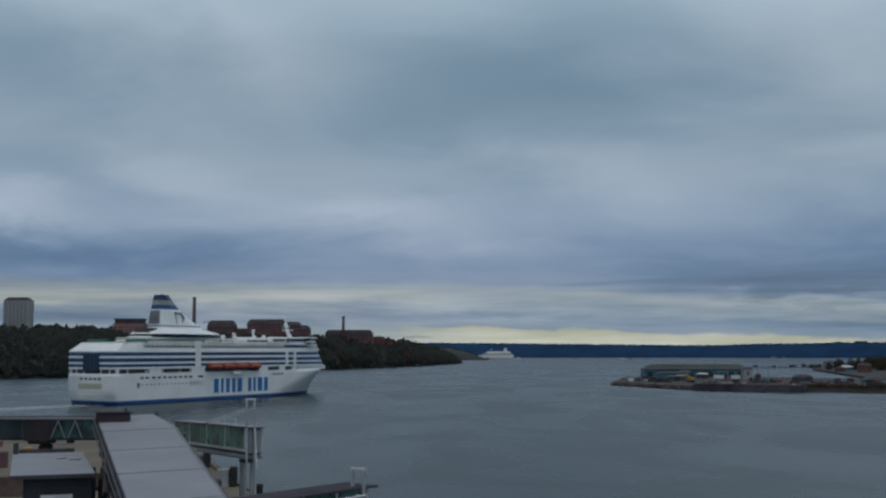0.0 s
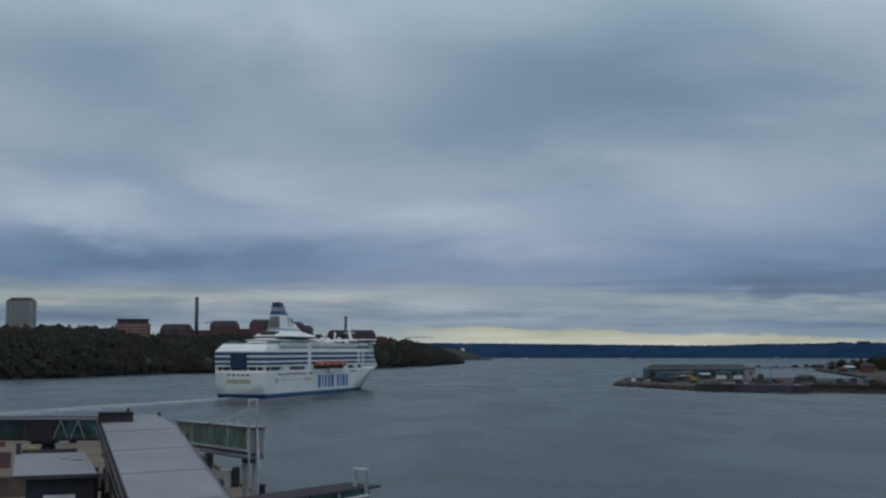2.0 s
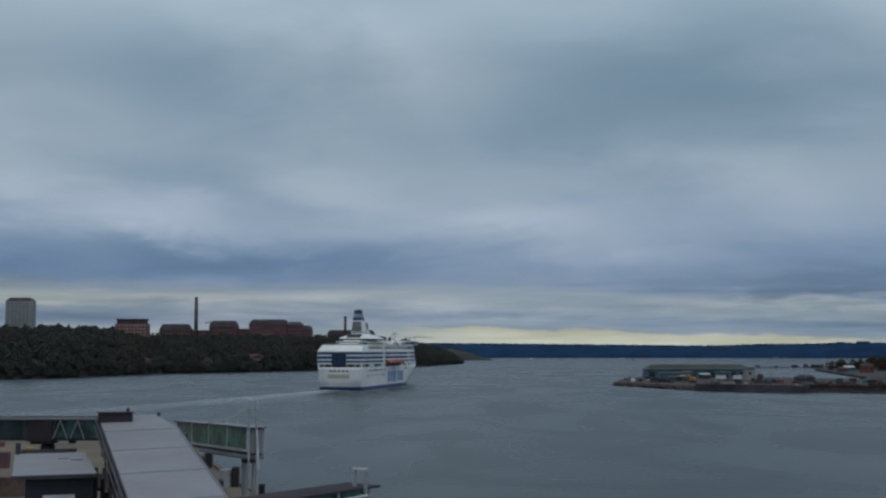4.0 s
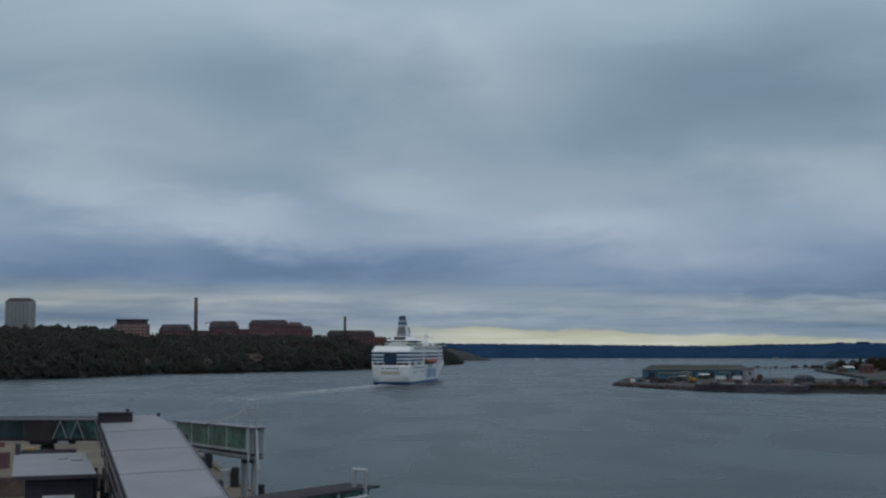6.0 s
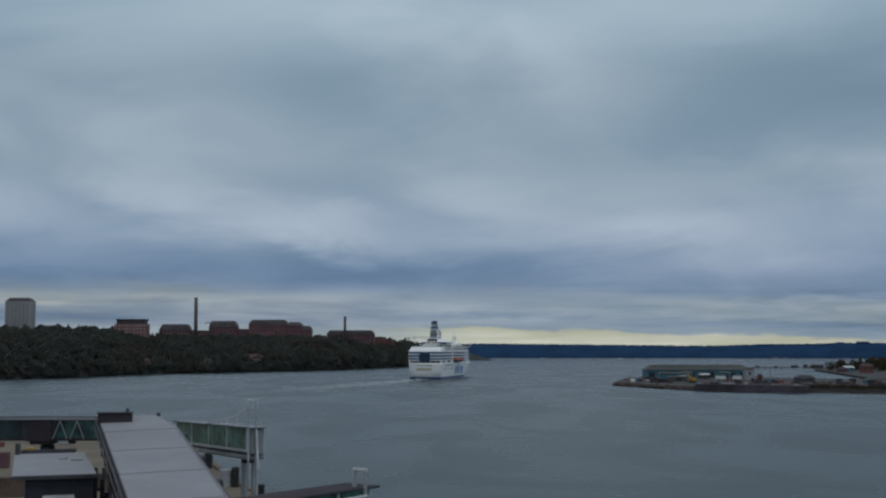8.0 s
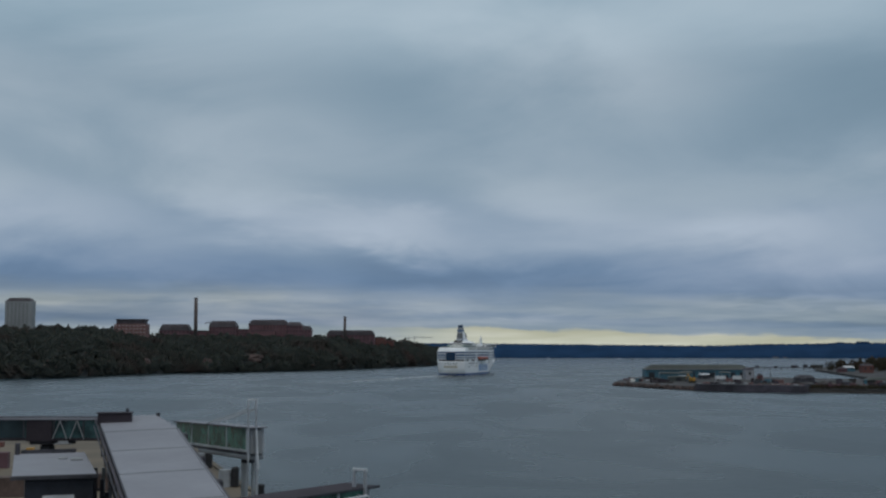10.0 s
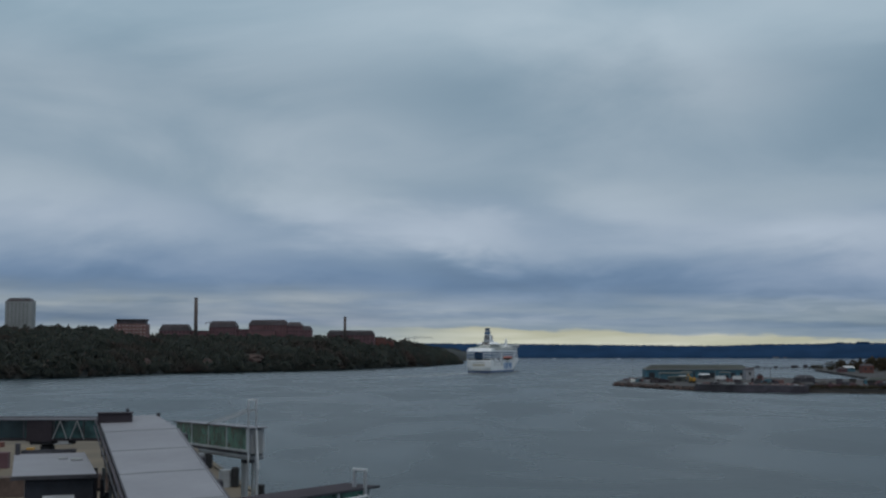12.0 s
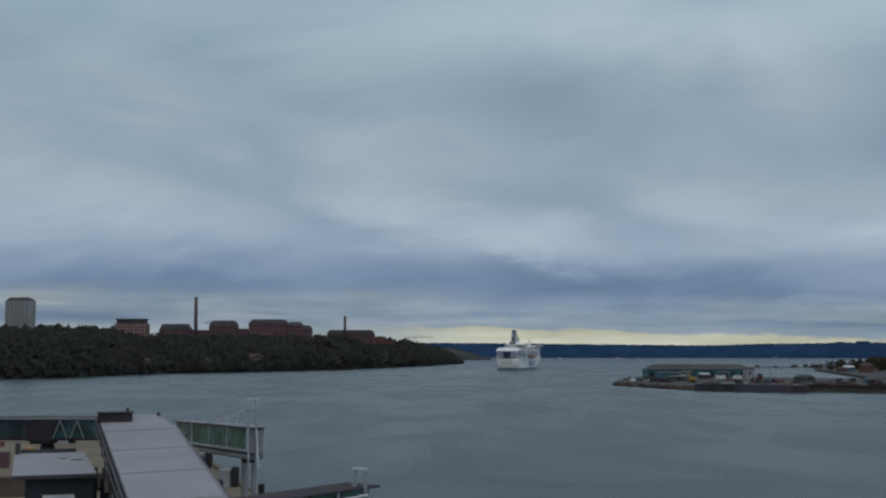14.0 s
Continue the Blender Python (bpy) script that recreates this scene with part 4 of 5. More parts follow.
    for i in range(150):
        s = rng.random()
        x = rng.choice([rng.uniform(150, 172), rng.uniform(225, 330), rng.uniform(225, 330)])
        y = (930 - (x - 150) * 1.6 + rng.uniform(0, 60)) if x < 175 else 775 - (x - 225) * 0.42 + rng.uniform(0, 170)
        sz = (rng.uniform(1.2, 7), rng.uniform(1.5, 3), rng.uniform(0.8, 3.2))
        mat = rng.choice([BROWNROOF, PINKBRICK, GREYLOUVRE, DARKSTEEL, BROWNROOF, BARGE, SHEDBLUE, TARMAC, QUAYSTONE, BRICKRED])
        ob = link("storage_box", block(-sz[0] / 2, sz[0] / 2, -sz[1] / 2, sz[1] / 2, 0, sz[2], 0.08), mat)
        ob.location = (x, y, 2.4)
        ob.rotation_euler = (0, 0, rng.uniform(-.6, .6))
        tagged(ob, "weathered storage crate standing on the pier", "crate", group="crates on the pier")
    # inner quay beyond the basin, with a jetty, trees and scrub
    tagged(link("ground_inner_quay", prism([(370, 997.5), (900, 997.5), (900, 1800), (560, 1800), (488, 1560)], -3, 2.4), TARMAC), "flat inner quay beyond the basin", "quay", kind="structure")
    j = thing("jetty", pose(488, 1703, 0, 0, 0, -3), "long thin dark timber jetty in the basin", "jetty")
    part("deck", block(-46, 46, -2, 2, 2.2, 3.0), BARGE, j)
    for i in range(12):
        part("pile", tube((-44 + i * 8, -1.6, -2), (-44 + i * 8, -1.6, 4.2), 0.5, 0.5, 8), QUAYSTONE, j)
    for x, w, hgt in ((-38, 6, 2.6), (-12, 5, 2.2), (14, 9, 3.0), (30, 6, 4.2), (41, 7, 3.2)):
        part("hut", block(x - w / 2, x + w / 2, -1.5, 1.5, 3.0, 3.0 + hgt, 0.2), rng.choice([DARKSTEEL, BARGE, BROWNROOF]), j)
    trees = []
    for _ in range(230):
        x = rng.uniform(478, 700)
        y = rng.uniform(1380, 1600)
        hgt = rng.uniform(6, 13) * lerp((478, 520, 560, 700), (0.5, 0.95, 1.4, 1.5), x)
        trees.append((x, y, 2.4, hgt, hgt * 0.42, rng.random() < 0.3))
    clump_field("quayside_woodland", trees, SCRUB, "dark green and brown trees behind the inner quay", 90, 41, 0.6)
    bushes = []
    for _ in range(260):
        s = rng.random()
        x = 226 + 90 * s
        y = lerp((231, 279, 430), (763, 739, 660), x) + rng.uniform(1, 22)
        hgt = rng.uniform(0.9, 2.8)
        bushes.append((x, y, 2.2, hgt, hgt * 0.8, False))
    clump_field("bank_scrub", bushes, SCRUB, "brown and green scrub along the pier's bank", 20, 43, 0.8)


# ---- cruise ferry ----
def half_breadth(x, z):
    """Half width of the hull at x metres from the stern and z above the water."""
    flare = min(1.0, max(0.0, z / 15.0))
    end = 183.5 + 11.5 * flare                         # raked stem
    full = 118 + 45 * flare                        # where the bow begins to narrow
    w = 15.75
    if x > full:
        k = min(1.0, (x - full) / (end - full))
        w *= max(0.0, 1 - k ** (1.7 + 0.9 * flare))
    start = 2.5 * (1 - min(1.0, max(0.0, z / 6.0)))   # the transom leans out upwards
    k = max(0.0, min(1.0, (x - start) / 4.0))
    w *= (0.94 + 0.06 * math.sin(k * math.pi / 2)) * (0.96 + 0.04 * flare if x < 14 else 1)
    return w


def hull_band(z_levels, n=64):
    """The shell of the hull between the lowest and the highest of the levels."""
    bm = bmesh.new()
    rows = []
    for z in z_levels:
        flare = min(1.0, max(0.0, z / 15.0))
        start = 2.5 * (1 - min(1.0, max(0.0, z / 6.0)))
        end = 183.5 + 11.5 * flare
        ring = []
        for i in range(n + 1):
            s = i / n
            s = s + 0.10 * math.sin(2 * math.pi * s) * -1 * 0.5
            x = start + (end - start) * s
            ring.append((x, half_breadth(min(x, end - 0.01), z)))
        rows.append([bm.verts.new((x, -w, z)) for x, w in ring] + [bm.verts.new((x, w, z)) for x, w in reversed(ring)])
    for a, b in zip(rows, rows[1:]):
        m = len(a)
        for i in range(m):
            bm.faces.new((a[i], a[(i + 1) % m], b[(i + 1) % m], b[i]))
    bm.faces.new(rows[-1])
    return bm


def deck_plan(x0, x1, w, nose=26.0, aft=3.0, n=12):
    """A deck's outline: square aft with eased corners, rounded forward."""
    pts = [(x0, w - aft), (x0 + aft * 0.35, w - aft * 0.35), (x0 + aft, w)]
    for i in range(n + 1):
        a = math.pi / 2 * i / n
        pts.append((x1 - nose + nose * math.sin(a), w * math.cos(a) ** 0.62 if i < n else 0.0))
    left = pts
    right = [(x, -y) for x, y in reversed(pts) if y > 0.01]
    return [(x, y) for x, y in (left + right)][::-1]



def loft(rows, cap=True):
    """A closed skin through rings of equal length, given from low to high as lists of (x, y, z)."""
    bm = bmesh.new()
    rings = [[bm.verts.new(p) for p in r] for r in rows]
    n = len(rings[0])
    for a, b in zip(rings, rings[1:]):
        for i in range(n):
            bm.faces.new((a[i], a[(i + 1) % n], b[(i + 1) % n], b[i]))
    if cap:
        bm.faces.new(rings[-1])
        bm.faces.new(rings[0][::-1])
    bmesh.ops.recalc_face_normals(bm, faces=bm.faces)
    return bm


def rails(x0, x1, y, z, step=4.0, height=1.1):
    """Posts and two thin bars of a ship's rail."""
    bm = block(x0, x1, y - 0.05, y + 0.05, z + height - 0.1, z + height)
    block(x0, x1, y - 0.03, y + 0.03, z + height * 0.5, z + height * 0.5 + 0.06, 0, bm)
    x = x0
    while x <= x1:
        block(x - 0.05, x + 0.05, y - 0.05, y + 0.05, z, z + height, 0, bm)
        x += step
    return bm


def build_ferry():
    f = thing("cruise_ferry", pose(0, 0, 0), "large white cruise ferry with blue stripes and tall raked funnel", "ship")
    part("hull", hull_band((2.1, 4, 6, 8, 10, 12, 13.5, 15.2)), WHITE, f, "white painted steel hull", True)
    part("boot_topping", hull_band((-3.0, -1.0, 0.0, 1.0, 2.12)), BOOTBLUE, f, "blue band along the waterline", True)
    # gallery deck: dark recess between the hull and the cabins
    part("gallery_deck", prism(deck_plan(2.6, 190.0, 14.3, 34, 1.0), 15.2, 17.3), DECKBROWN, f, "dark open promenade gallery")
    # white piers that close the gallery in places
    for x0, x1 in ((1.4, 2.6), (24, 33), (56, 66.5), (114, 122), (134, 139), (146, 150)):
        for s in (-1, 1):
            part("side_screen", block(x0, x1, min(s * 14.2, s * 15.72), max(s * 14.2, s * 15.72), 15.2, 17.3, 0.15), WHITE, f)
    slim = None
    for s in (-1, 1):
        for i in range(9):
            loc = (8.5 + i * 12.8, s * 15.4, 15.2)
            if slim is None:
                slim = part("gallery_post", block(-0.14, 0.14, -0.14, 0.14, 0, 2.1), WHITE, f)
                slim.location = loc
            elif not 67 < loc[0] < 113:
                repeat(slim, "gallery_post", f, loc)
    for y in (-10.5, -5.0, 6.0, 11.0):
        part("stern_post", block(1.3, 1.7, y - 0.2, y + 0.2, 15.2, 17.3), WHITE, f)
    part("fore_screen", prism(deck_plan(150, 194.5, 15.3, 40), 15.2, 17.3), WHITE, f)
    # cabin decks, white strakes with blue window bands set back between them
    decks = [("strake", 17.3, 18.3), ("band", 18.3, 19.75), ("strake", 19.75, 20.75), ("band", 20.75, 22.65), ("strake", 22.65, 23.8), ("band", 23.8, 25.5), ("strake", 25.5, 26.2)]
    for kind, z0, z1 in decks:
        lean = (z0 - 15) * 0.75
        aft = 0.6 - (z0 - 18) * 0.02
        if kind == "strake":
            part("white_strake", prism(deck_plan(aft, 192.5 - lean, 15.85, 34, 0.7), z0, z1), WHITE, f)
        else:
            part("window_band", prism(deck_plan(aft + 0.15, 192.2 - lean, 15.70, 34, 0.7), z0, z1), SHIPBLUE, f, "continuous dark blue window band")
            # cabin windows in the band
            win = None
            for s in (-1, 1):
                for k in range(42):
                    loc = (7 + k * 3.6, s * 15.72, (z0 + z1) / 2)
                    if win is None:
                        win = part("cabin_window", block(-0.9, 0.9, -0.05, 0.05, -0.45, 0.45), NAVY, f)
                        win.location = loc
                    else:
                        repeat(win, "cabin_window", f, loc)
    # sloping white cowl across the whole stern; the long upper deck house begins behind it
    part("stern_cowl", loft([[(0.7, 15.5, 26.2), (0.7, -15.5, 26.2), (17.5, -15.75, 26.2), (17.5, 15.75, 26.2)],
                             [(7.6, 14.3, 30.2), (7.6, -14.3, 30.2), (21.5, -14.9, 30.2), (21.5, 14.9, 30.2)]]), WHITE, f, "sloping white cowl over the stern")
    part("cowl_edge", block(7.4, 21.6, -14.6, 14.6, 30.2, 30.5, 0.1), SHADEDWHITE, f)
    part("upper_deck", prism(deck_plan(18, 186, 15.3, 30, 0.6), 26.2, 27.7), WHITE, f)
    part("window_strip", prism(deck_plan(18.2, 184.5, 15.1, 30, 0.6), 27.7, 28.9), PALEGREY, f, "pale grey window strip")
    part("sun_deck", prism(deck_plan(19, 184, 15.3, 30, 0.6), 28.9, 30.4), SHADEDWHITE, f)
    pane = None
    for s in (-1, 1):
        for k in range(40):
            loc = (23 + k * 3.4, s * 15.13, 28.3)
            if pane is None:
                pane = part("deck_window", block(-1.0, 1.0, -0.05, 0.05, -0.4, 0.4), TOWERWINDOW, f)
                pane.location = loc
            else:
                repeat(pane, "deck_window", f, loc)
    # white uprights that break the stripes
    for x0, x1, z0, z1 in ((58.5, 63.0, 17.3, 31.3), (139, 141.5, 17.3, 27), (147, 149.5, 17.3, 27)):
        for s in (-1, 1):
            part("upright", block(x0, x1, min(s * 15.2, s * 16.0), max(s * 15.2, s * 16.0), z0, z1, 0.2), WHITE, f)
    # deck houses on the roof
    part("deck_house", prism(deck_plan(26, 92, 11.0, 12), 30.4, 33.0), SHADEDWHITE, f)
    part("deck_house_windows", prism(deck_plan(25.6, 92.4, 11.15, 12), 31.3, 32.3), GREENGLASS, f, "pale green glazed screens")
    part("forward_deck_house", prism(deck_plan(112, 160, 9.5, 12), 30.4, 33.2), WHITE, f)
    part("forward_house_windows", prism(deck_plan(111.6, 160.4, 9.65, 12), 31.3, 32.2), DULLWINDOW, f)
    # bridge with wings out over both sides
    part("bridge_wing", block(160, 167, -18.0, 18.0, 31.0, 32.2, 0.4), WHITE, f)
    part("bridge_windows", block(159.9, 167.15, -17.6, 17.6, 32.2, 33.5, 0.1), NAVY, f)
    part("wing_roof", block(159, 168, -18.4, 18.4, 33.5, 34.3, 0.3), WHITE, f)
    part("wheelhouse", prism(deck_plan(146, 177, 14.5, 14), 30.4, 33.4, 0.8), WHITE, f)
    part("wheelhouse_windows", prism(deck_plan(145.8, 177.3, 14.6, 14), 31.9, 32.9, 0.2), NAVY, f)
    part("bridge_roof", prism(deck_plan(144, 178, 15.0, 14), 33.4, 33.9), WHITE, f)
    part("wheelhouse_stripe", prism(deck_plan(138, 179.5, 15.45, 26, 0.6), 28.4, 29.6), SHIPBLUE, f)
    # stern face: tall dark window that stands proud, mooring ports, ramp doors
    part("stern_window", block(-0.5, 3.0, -4.7, 5.3, 16.3, 25.4, 0.4), NAVY, f, "tall dark window bay in the stern")
    for y in (-2.2, 0.3, 2.8):
        part("window_bar", block(-0.6, -0.4, y - 0.1, y + 0.1, 16.6, 25.1), DARK, f)
    for i in range(5):
        part("mooring_port", block(-0.08, 1.2, -6.4 + i * 2.9, -4.6 + i * 2.9, 12.2, 13.2, 0.05), DARK, f)
    part("ramp_door", block(-0.10, 1.0, -7.2, 8.1, 7.9, 10.5, 0.1), BEIGE, f)
    part("lower_ramp_door", block(0.15, 1.0, -7.4, 8.3, 4.6, 5.2, 0.1), SHADEDWHITE, f)
    part("fender_strip", block(0.25, 1.0, -7.4, 8.3, 3.2, 3.6, 0.05), SHADEDWHITE, f)
    # ports along the sides
    port_ob = None
    for s in (-1, 1):
        for x in list(range(27, 58, 4)) + [18.5, 22, 62, 64]:
            if port_ob is None:
                port_ob = part("hull_port", block(-1.1, 1.1, -0.12, 0.12, 0, 1.0, 0.05), DARK, f)
                port_ob.location = (x, s * 15.72, 12.4)
            else:
                repeat(port_ob, "hull_port", f, (x, s * 15.72, 12.4))
        small = None
        for x in range(16, 62, 3):
            if small is None:
                small = part("porthole", tube((0, -0.1, 0), (0, 0.1, 0), 0.4, seg=10), DULLWINDOW, f)
                small.location = (x, s * 15.72, 9.6)
            else:
                repeat(small, "porthole", f, (x, s * 15.72, 9.6))
        part("pilot_door", block(15, 17, s * 15.70 - 0.08, s * 15.70 + 0.08, 8.0, 10.6), GREYLOUVRE, f)
        part("side_door", block(54, 66, s * 15.70 - 0.06, s * 15.70 + 0.06, 8.2, 10.8), SHADEDWHITE, f)
        part("rubbing_strake", block(4, 150, s * 15.80 - 0.12, s * 15.80 + 0.12, 14.7, 15.1, 0.05), WHITE, f)
        part("shell_door", block(126, 137, s * 15.72 - 0.05, s * 15.72 + 0.05, 12.6, 13.6), GREYLOUVRE, f)
        # the name along the hull as plain upright bars
        for x0, w in ((74.0, 3.9), (79.9, 2.2), (84.2, 3.2), (89.4, 3.0), (94.2, 4.0), (103.6, 3.0), (108.4, 2.2), (112.4, 4.2), (118.4, 3.4)):
            a = x0 if s < 0 else 195 - x0 - w
            part("name_bar", block(a, a + w, s * 15.74 - 0.07, s * 15.74 + 0.07, 3.9, 11.4), LETTERBLUE, f, "plain bright blue bar")
        # lifeboats in their recess, with davits
        part("boat_recess", block(67, 113.5, s * 15.2 - 0.75, s * 15.2 + 0.75, 15.4, 19.8), DECKBROWN, f)
        for i in range(4):
            x = 67.6 + i * 11.6
            bm = loft([[(x + 1.4, -0.9, 16.7), (x + 9.2, -0.9, 16.7), (x + 10.2, 0, 16.8), (x + 9.2, 0.9, 16.7), (x + 1.4, 0.9, 16.7)],
                       [(x + 0.3, -1.7, 17.9), (x + 9.6, -1.7, 17.9), (x + 11.1, 0, 18.1), (x + 9.6, 1.7, 17.9), (x + 0.3, 1.7, 17.9)],
                       [(x + 0.6, -1.6, 18.6), (x + 9.4, -1.6, 18.6), (x + 10.7, 0, 18.6), (x + 9.4, 1.6, 18.6), (x + 0.6, 1.6, 18.6)],
                       [(x + 1.5, -0.8, 19.5), (x + 8.4, -0.8, 19.5), (x + 9.2, 0, 19.4), (x + 8.4, 0.8, 19.5), (x + 1.5, 0.8, 19.5)]])
            boat = part("lifeboat", bm, ORANGE, f, "orange covered lifeboat")
            boat.location = (0, s * 17.2, 0)
            part("keel_strip", block(x + 0.4, x + 9.6, -1.76, 1.76, 17.85, 18.0), BEIGE, boat)
            for dx in (1.2, 9.6):
                bm = beam((x + dx, s * 15.6, 20.2), (x + dx, s * 17.6, 20.4), 0.35)
                beam((x + dx, s * 15.75, 16.0), (x + dx, s * 15.75, 20.3), 0.35, None, bm)
                part("davit", bm, WHITE, f)
        # rails along the sun deck and a rescue boat under the lifeboats
        part("deck_rail", rails(22, 150, s * 15.1, 30.4), GREYLOUVRE, f)
        part("rescue_boat", prism([(88, s * 16.6 - 1), (95, s * 16.6 - 1), (97, s * 16.6), (95, s * 16.6 + 1), (88, s * 16.6 + 1)], 13.6, 15.3, 0.5), WHITE, f)
        part("boat_cradle", beam((91.5, s * 15.6, 13.4), (91.5, s * 17.4, 13.5), 0.6), WHITE, f)
    # funnel: saucer-shaped base, raked casing with a hollow forward sweep, blue bands and a grey louvre
    saucer = deck_plan(33, 92.5, 12.8, 34, 9)
    part("funnel_saucer", loft([[(x, y, 34.9) for x, y in saucer], [(58 + (x - 58) * 0.9, y * 0.88, 36.0) for x, y in saucer],
                                [(56 + (x - 56) * 0.62, y * 0.5, 37.9) for x, y in saucer]]), WHITE, f, "wide white saucer-shaped deck under the funnel")
    part("saucer_rim", prism(deck_plan(36, 92.2, 12.6, 34, 9), 33.7, 34.9, -0.3), NAVY, f)
    part("saucer_foot", prism(deck_plan(36, 84, 8.0, 24, 6), 33.0, 33.7), SHADEDWHITE, f)
    part("saucer_stairs", loft([[(22, -7, 31.0), (36, -7, 31.0), (36, 7, 31.0), (22, 7, 31.0)], [(33, -6, 33.9), (36, -6, 33.9), (36, 6, 33.9), (33, 6, 33.9)]]), SHADEDWHITE, f)
    FUNNEL_Z = (37.2, 39.0, 41.0, 44.0, 48.0, 52.0, 55.4)
    FUNNEL_FORE = (84.0, 80.5, 76.0, 69.7, 63.0, 58.3, 55.0)

    def casing(z):
        k = (z - 37.2) / 18.2
        return 43.6 + 2.6 * k, lerp(FUNNEL_Z, FUNNEL_FORE, z), 4.4 - 2.0 * k

    for z0, z1, mat in ((37.2, 38.9, WHITE), (38.9, 39.5, SHIPBLUE), (39.5, 47.9, WHITE), (47.9, 50.2, SHIPBLUE), (50.2, 52.6, GREYLOUVRE), (52.6, 55.4, NAVY)):
        rows = []
        for k in range(5):
            z = z0 + (z1 - z0) * k / 4
            a, b, w = casing(z)
            m = a + (b - a) * 0.45
            rows.append([(a, -w, z), (m, -w, z), (m + (b - m) * 0.6, -w * 0.62, z), (b - 0.6, -w * 0.22, z), (b, 0, z), (b - 0.6, w * 0.22, z), (m + (b - m) * 0.6, w * 0.62, z), (m, w, z), (a, w, z)])
        part("funnel_casing" if mat is WHITE else "funnel_band", loft(rows), mat, f)
    louvre = part("funnel_louvre", loft([[(43.5, -3.7, 40.2), (47, -3.7, 40.2), (47, 3.7, 40.2), (43.5, 3.7, 40.2)], [(44.6, -3.0, 47.2), (47, -3.0, 47.2), (47, 3.0, 47.2), (44.6, 3.0, 47.2)]]), GREYLOUVRE, f, "grey louvred outlet on the funnel")
    for k in range(8):
        z = 40.8 + k * 0.8
        x = 43.5 + (z - 40.2) * 0.157
        part("slat", block(x - 0.2, x + 0.1, -3.5 + k * 0.08, 3.5 - k * 0.08, z, z + 0.15), DECKBROWN, louvre)
    for dy in (-1.2, 0.0, 1.2):
        part("exhaust_pipe", tube((49.5 + dy, dy, 55.2), (49.3 + dy, dy, 55.7), 0.5, 0.5, 10), DARK, f)
    for s in (-1, 1):
        bm = beam((57.0, s * 4.1, 40.6), (56.2, s * 3.5, 46.4), 0.9, 0.5)
        beam((56.0, s * 3.5, 46.4), (61.6, s * 2.9, 46.2), 0.9, 0.5, bm)
        beam((61.4, s * 2.9, 46.4), (64.0, s * 3.0, 43.4), 0.9, 0.5, bm)
        beam((64.0, s * 3.0, 43.6), (62.0, s * 3.5, 41.4), 0.8, 0.5, bm)
        part("funnel_mark", bm, GREYLOUVRE, f, "plain grey arched mark")
    part("funnel_house", block(34.6, 41.6, -4.6, 4.6, 34.0, 38.1, 0.4), DECKBROWN, f, "dark brown engine casing under the funnel")
    # masts, domes and small gear
    for x, y, z0, z1, r in ((99, -9, 30.4, 35.4, 0.6), (118, -8, 30.4, 37.4, 0.6)):
        part("vent_post", tube((x, y, z0), (x, y, z1), r, r, 10), WHITE, f)
        part("vent_cap", block(x - 0.9, x + 0.9, y - 0.8, y + 0.8, z1, z1 + 0.8, 0.2), WHITE, f)
    bm = beam((165, 0, 33.5), (160.5, 0, 43.0), 1.5, 1.5)
    beam((162.6, -4.0, 38.6), (162.6, 4.0, 38.6), 0.5, 0.5, bm)
    beam((161.4, -2.6, 41.0), (161.4, 2.6, 41.0), 0.4, 0.4, bm)
    beam((168, 0, 33.5), (162.5, 0, 39.0), 0.7, 0.7, bm)
    part("radar_mast", bm, WHITE, f)
    part("mast_pole", tube((160.4, 0, 42.8), (159.6, 0, 46.5), 0.25, 0.12, 8), WHITE, f)
    part("radar_bar", block(161, 162, -2.8, 2.8, 39.6, 40.0, 0.1), GREYLOUVRE, f)
    for x, y in ((106, 4), (106, -4), (136, 5), (132, -5)):
        bm = bmesh.new()
        bmesh.ops.create_uvsphere(bm, u_segments=12, v_segments=8, radius=1.3)
        o = part("radar_dome", bm, WHITE, f, smooth=True)
        o.location = (x, y, 34.0)
        part("dome_foot", tube((x, y, 30.4), (x, y, 33.0), 0.6, seg=8), WHITE, f)
    for s in (-1, 1):
        part("glass_screen", block(10, 26, s * 12.5 - 0.08, s * 12.5 + 0.08, 30.4, 32.0), GREENGLASS, f)
        part("roof_vent", block(100, 108, s * 10 - 1.6, s * 10 + 1.6, 30.4, 32.4, 0.3), WHITE, f)
        # glazed pool canopy with white ribs
        canopy = part("pool_canopy", block(128, 144, s * 11.6 - 1.5, s * 11.6 + 1.5, 30.4, 34.2, 0.8), WHITE, f)
        part("canopy_glass", block(130, 142, s * 11.6 - 1.56, s * 11.6 + 1.56, 31.6, 33.2), TOWERWINDOW, canopy)
        part("locker", block(70, 80, s * 13.2 - 0.9, s * 13.2 + 0.9, 30.4, 31.8, 0.2), SHADEDWHITE, f)
        part("life_raft", tube((84, s * 14.0, 31.0), (93, s * 14.0, 31.0), 0.6, seg=10), WHITE, f)
    return f


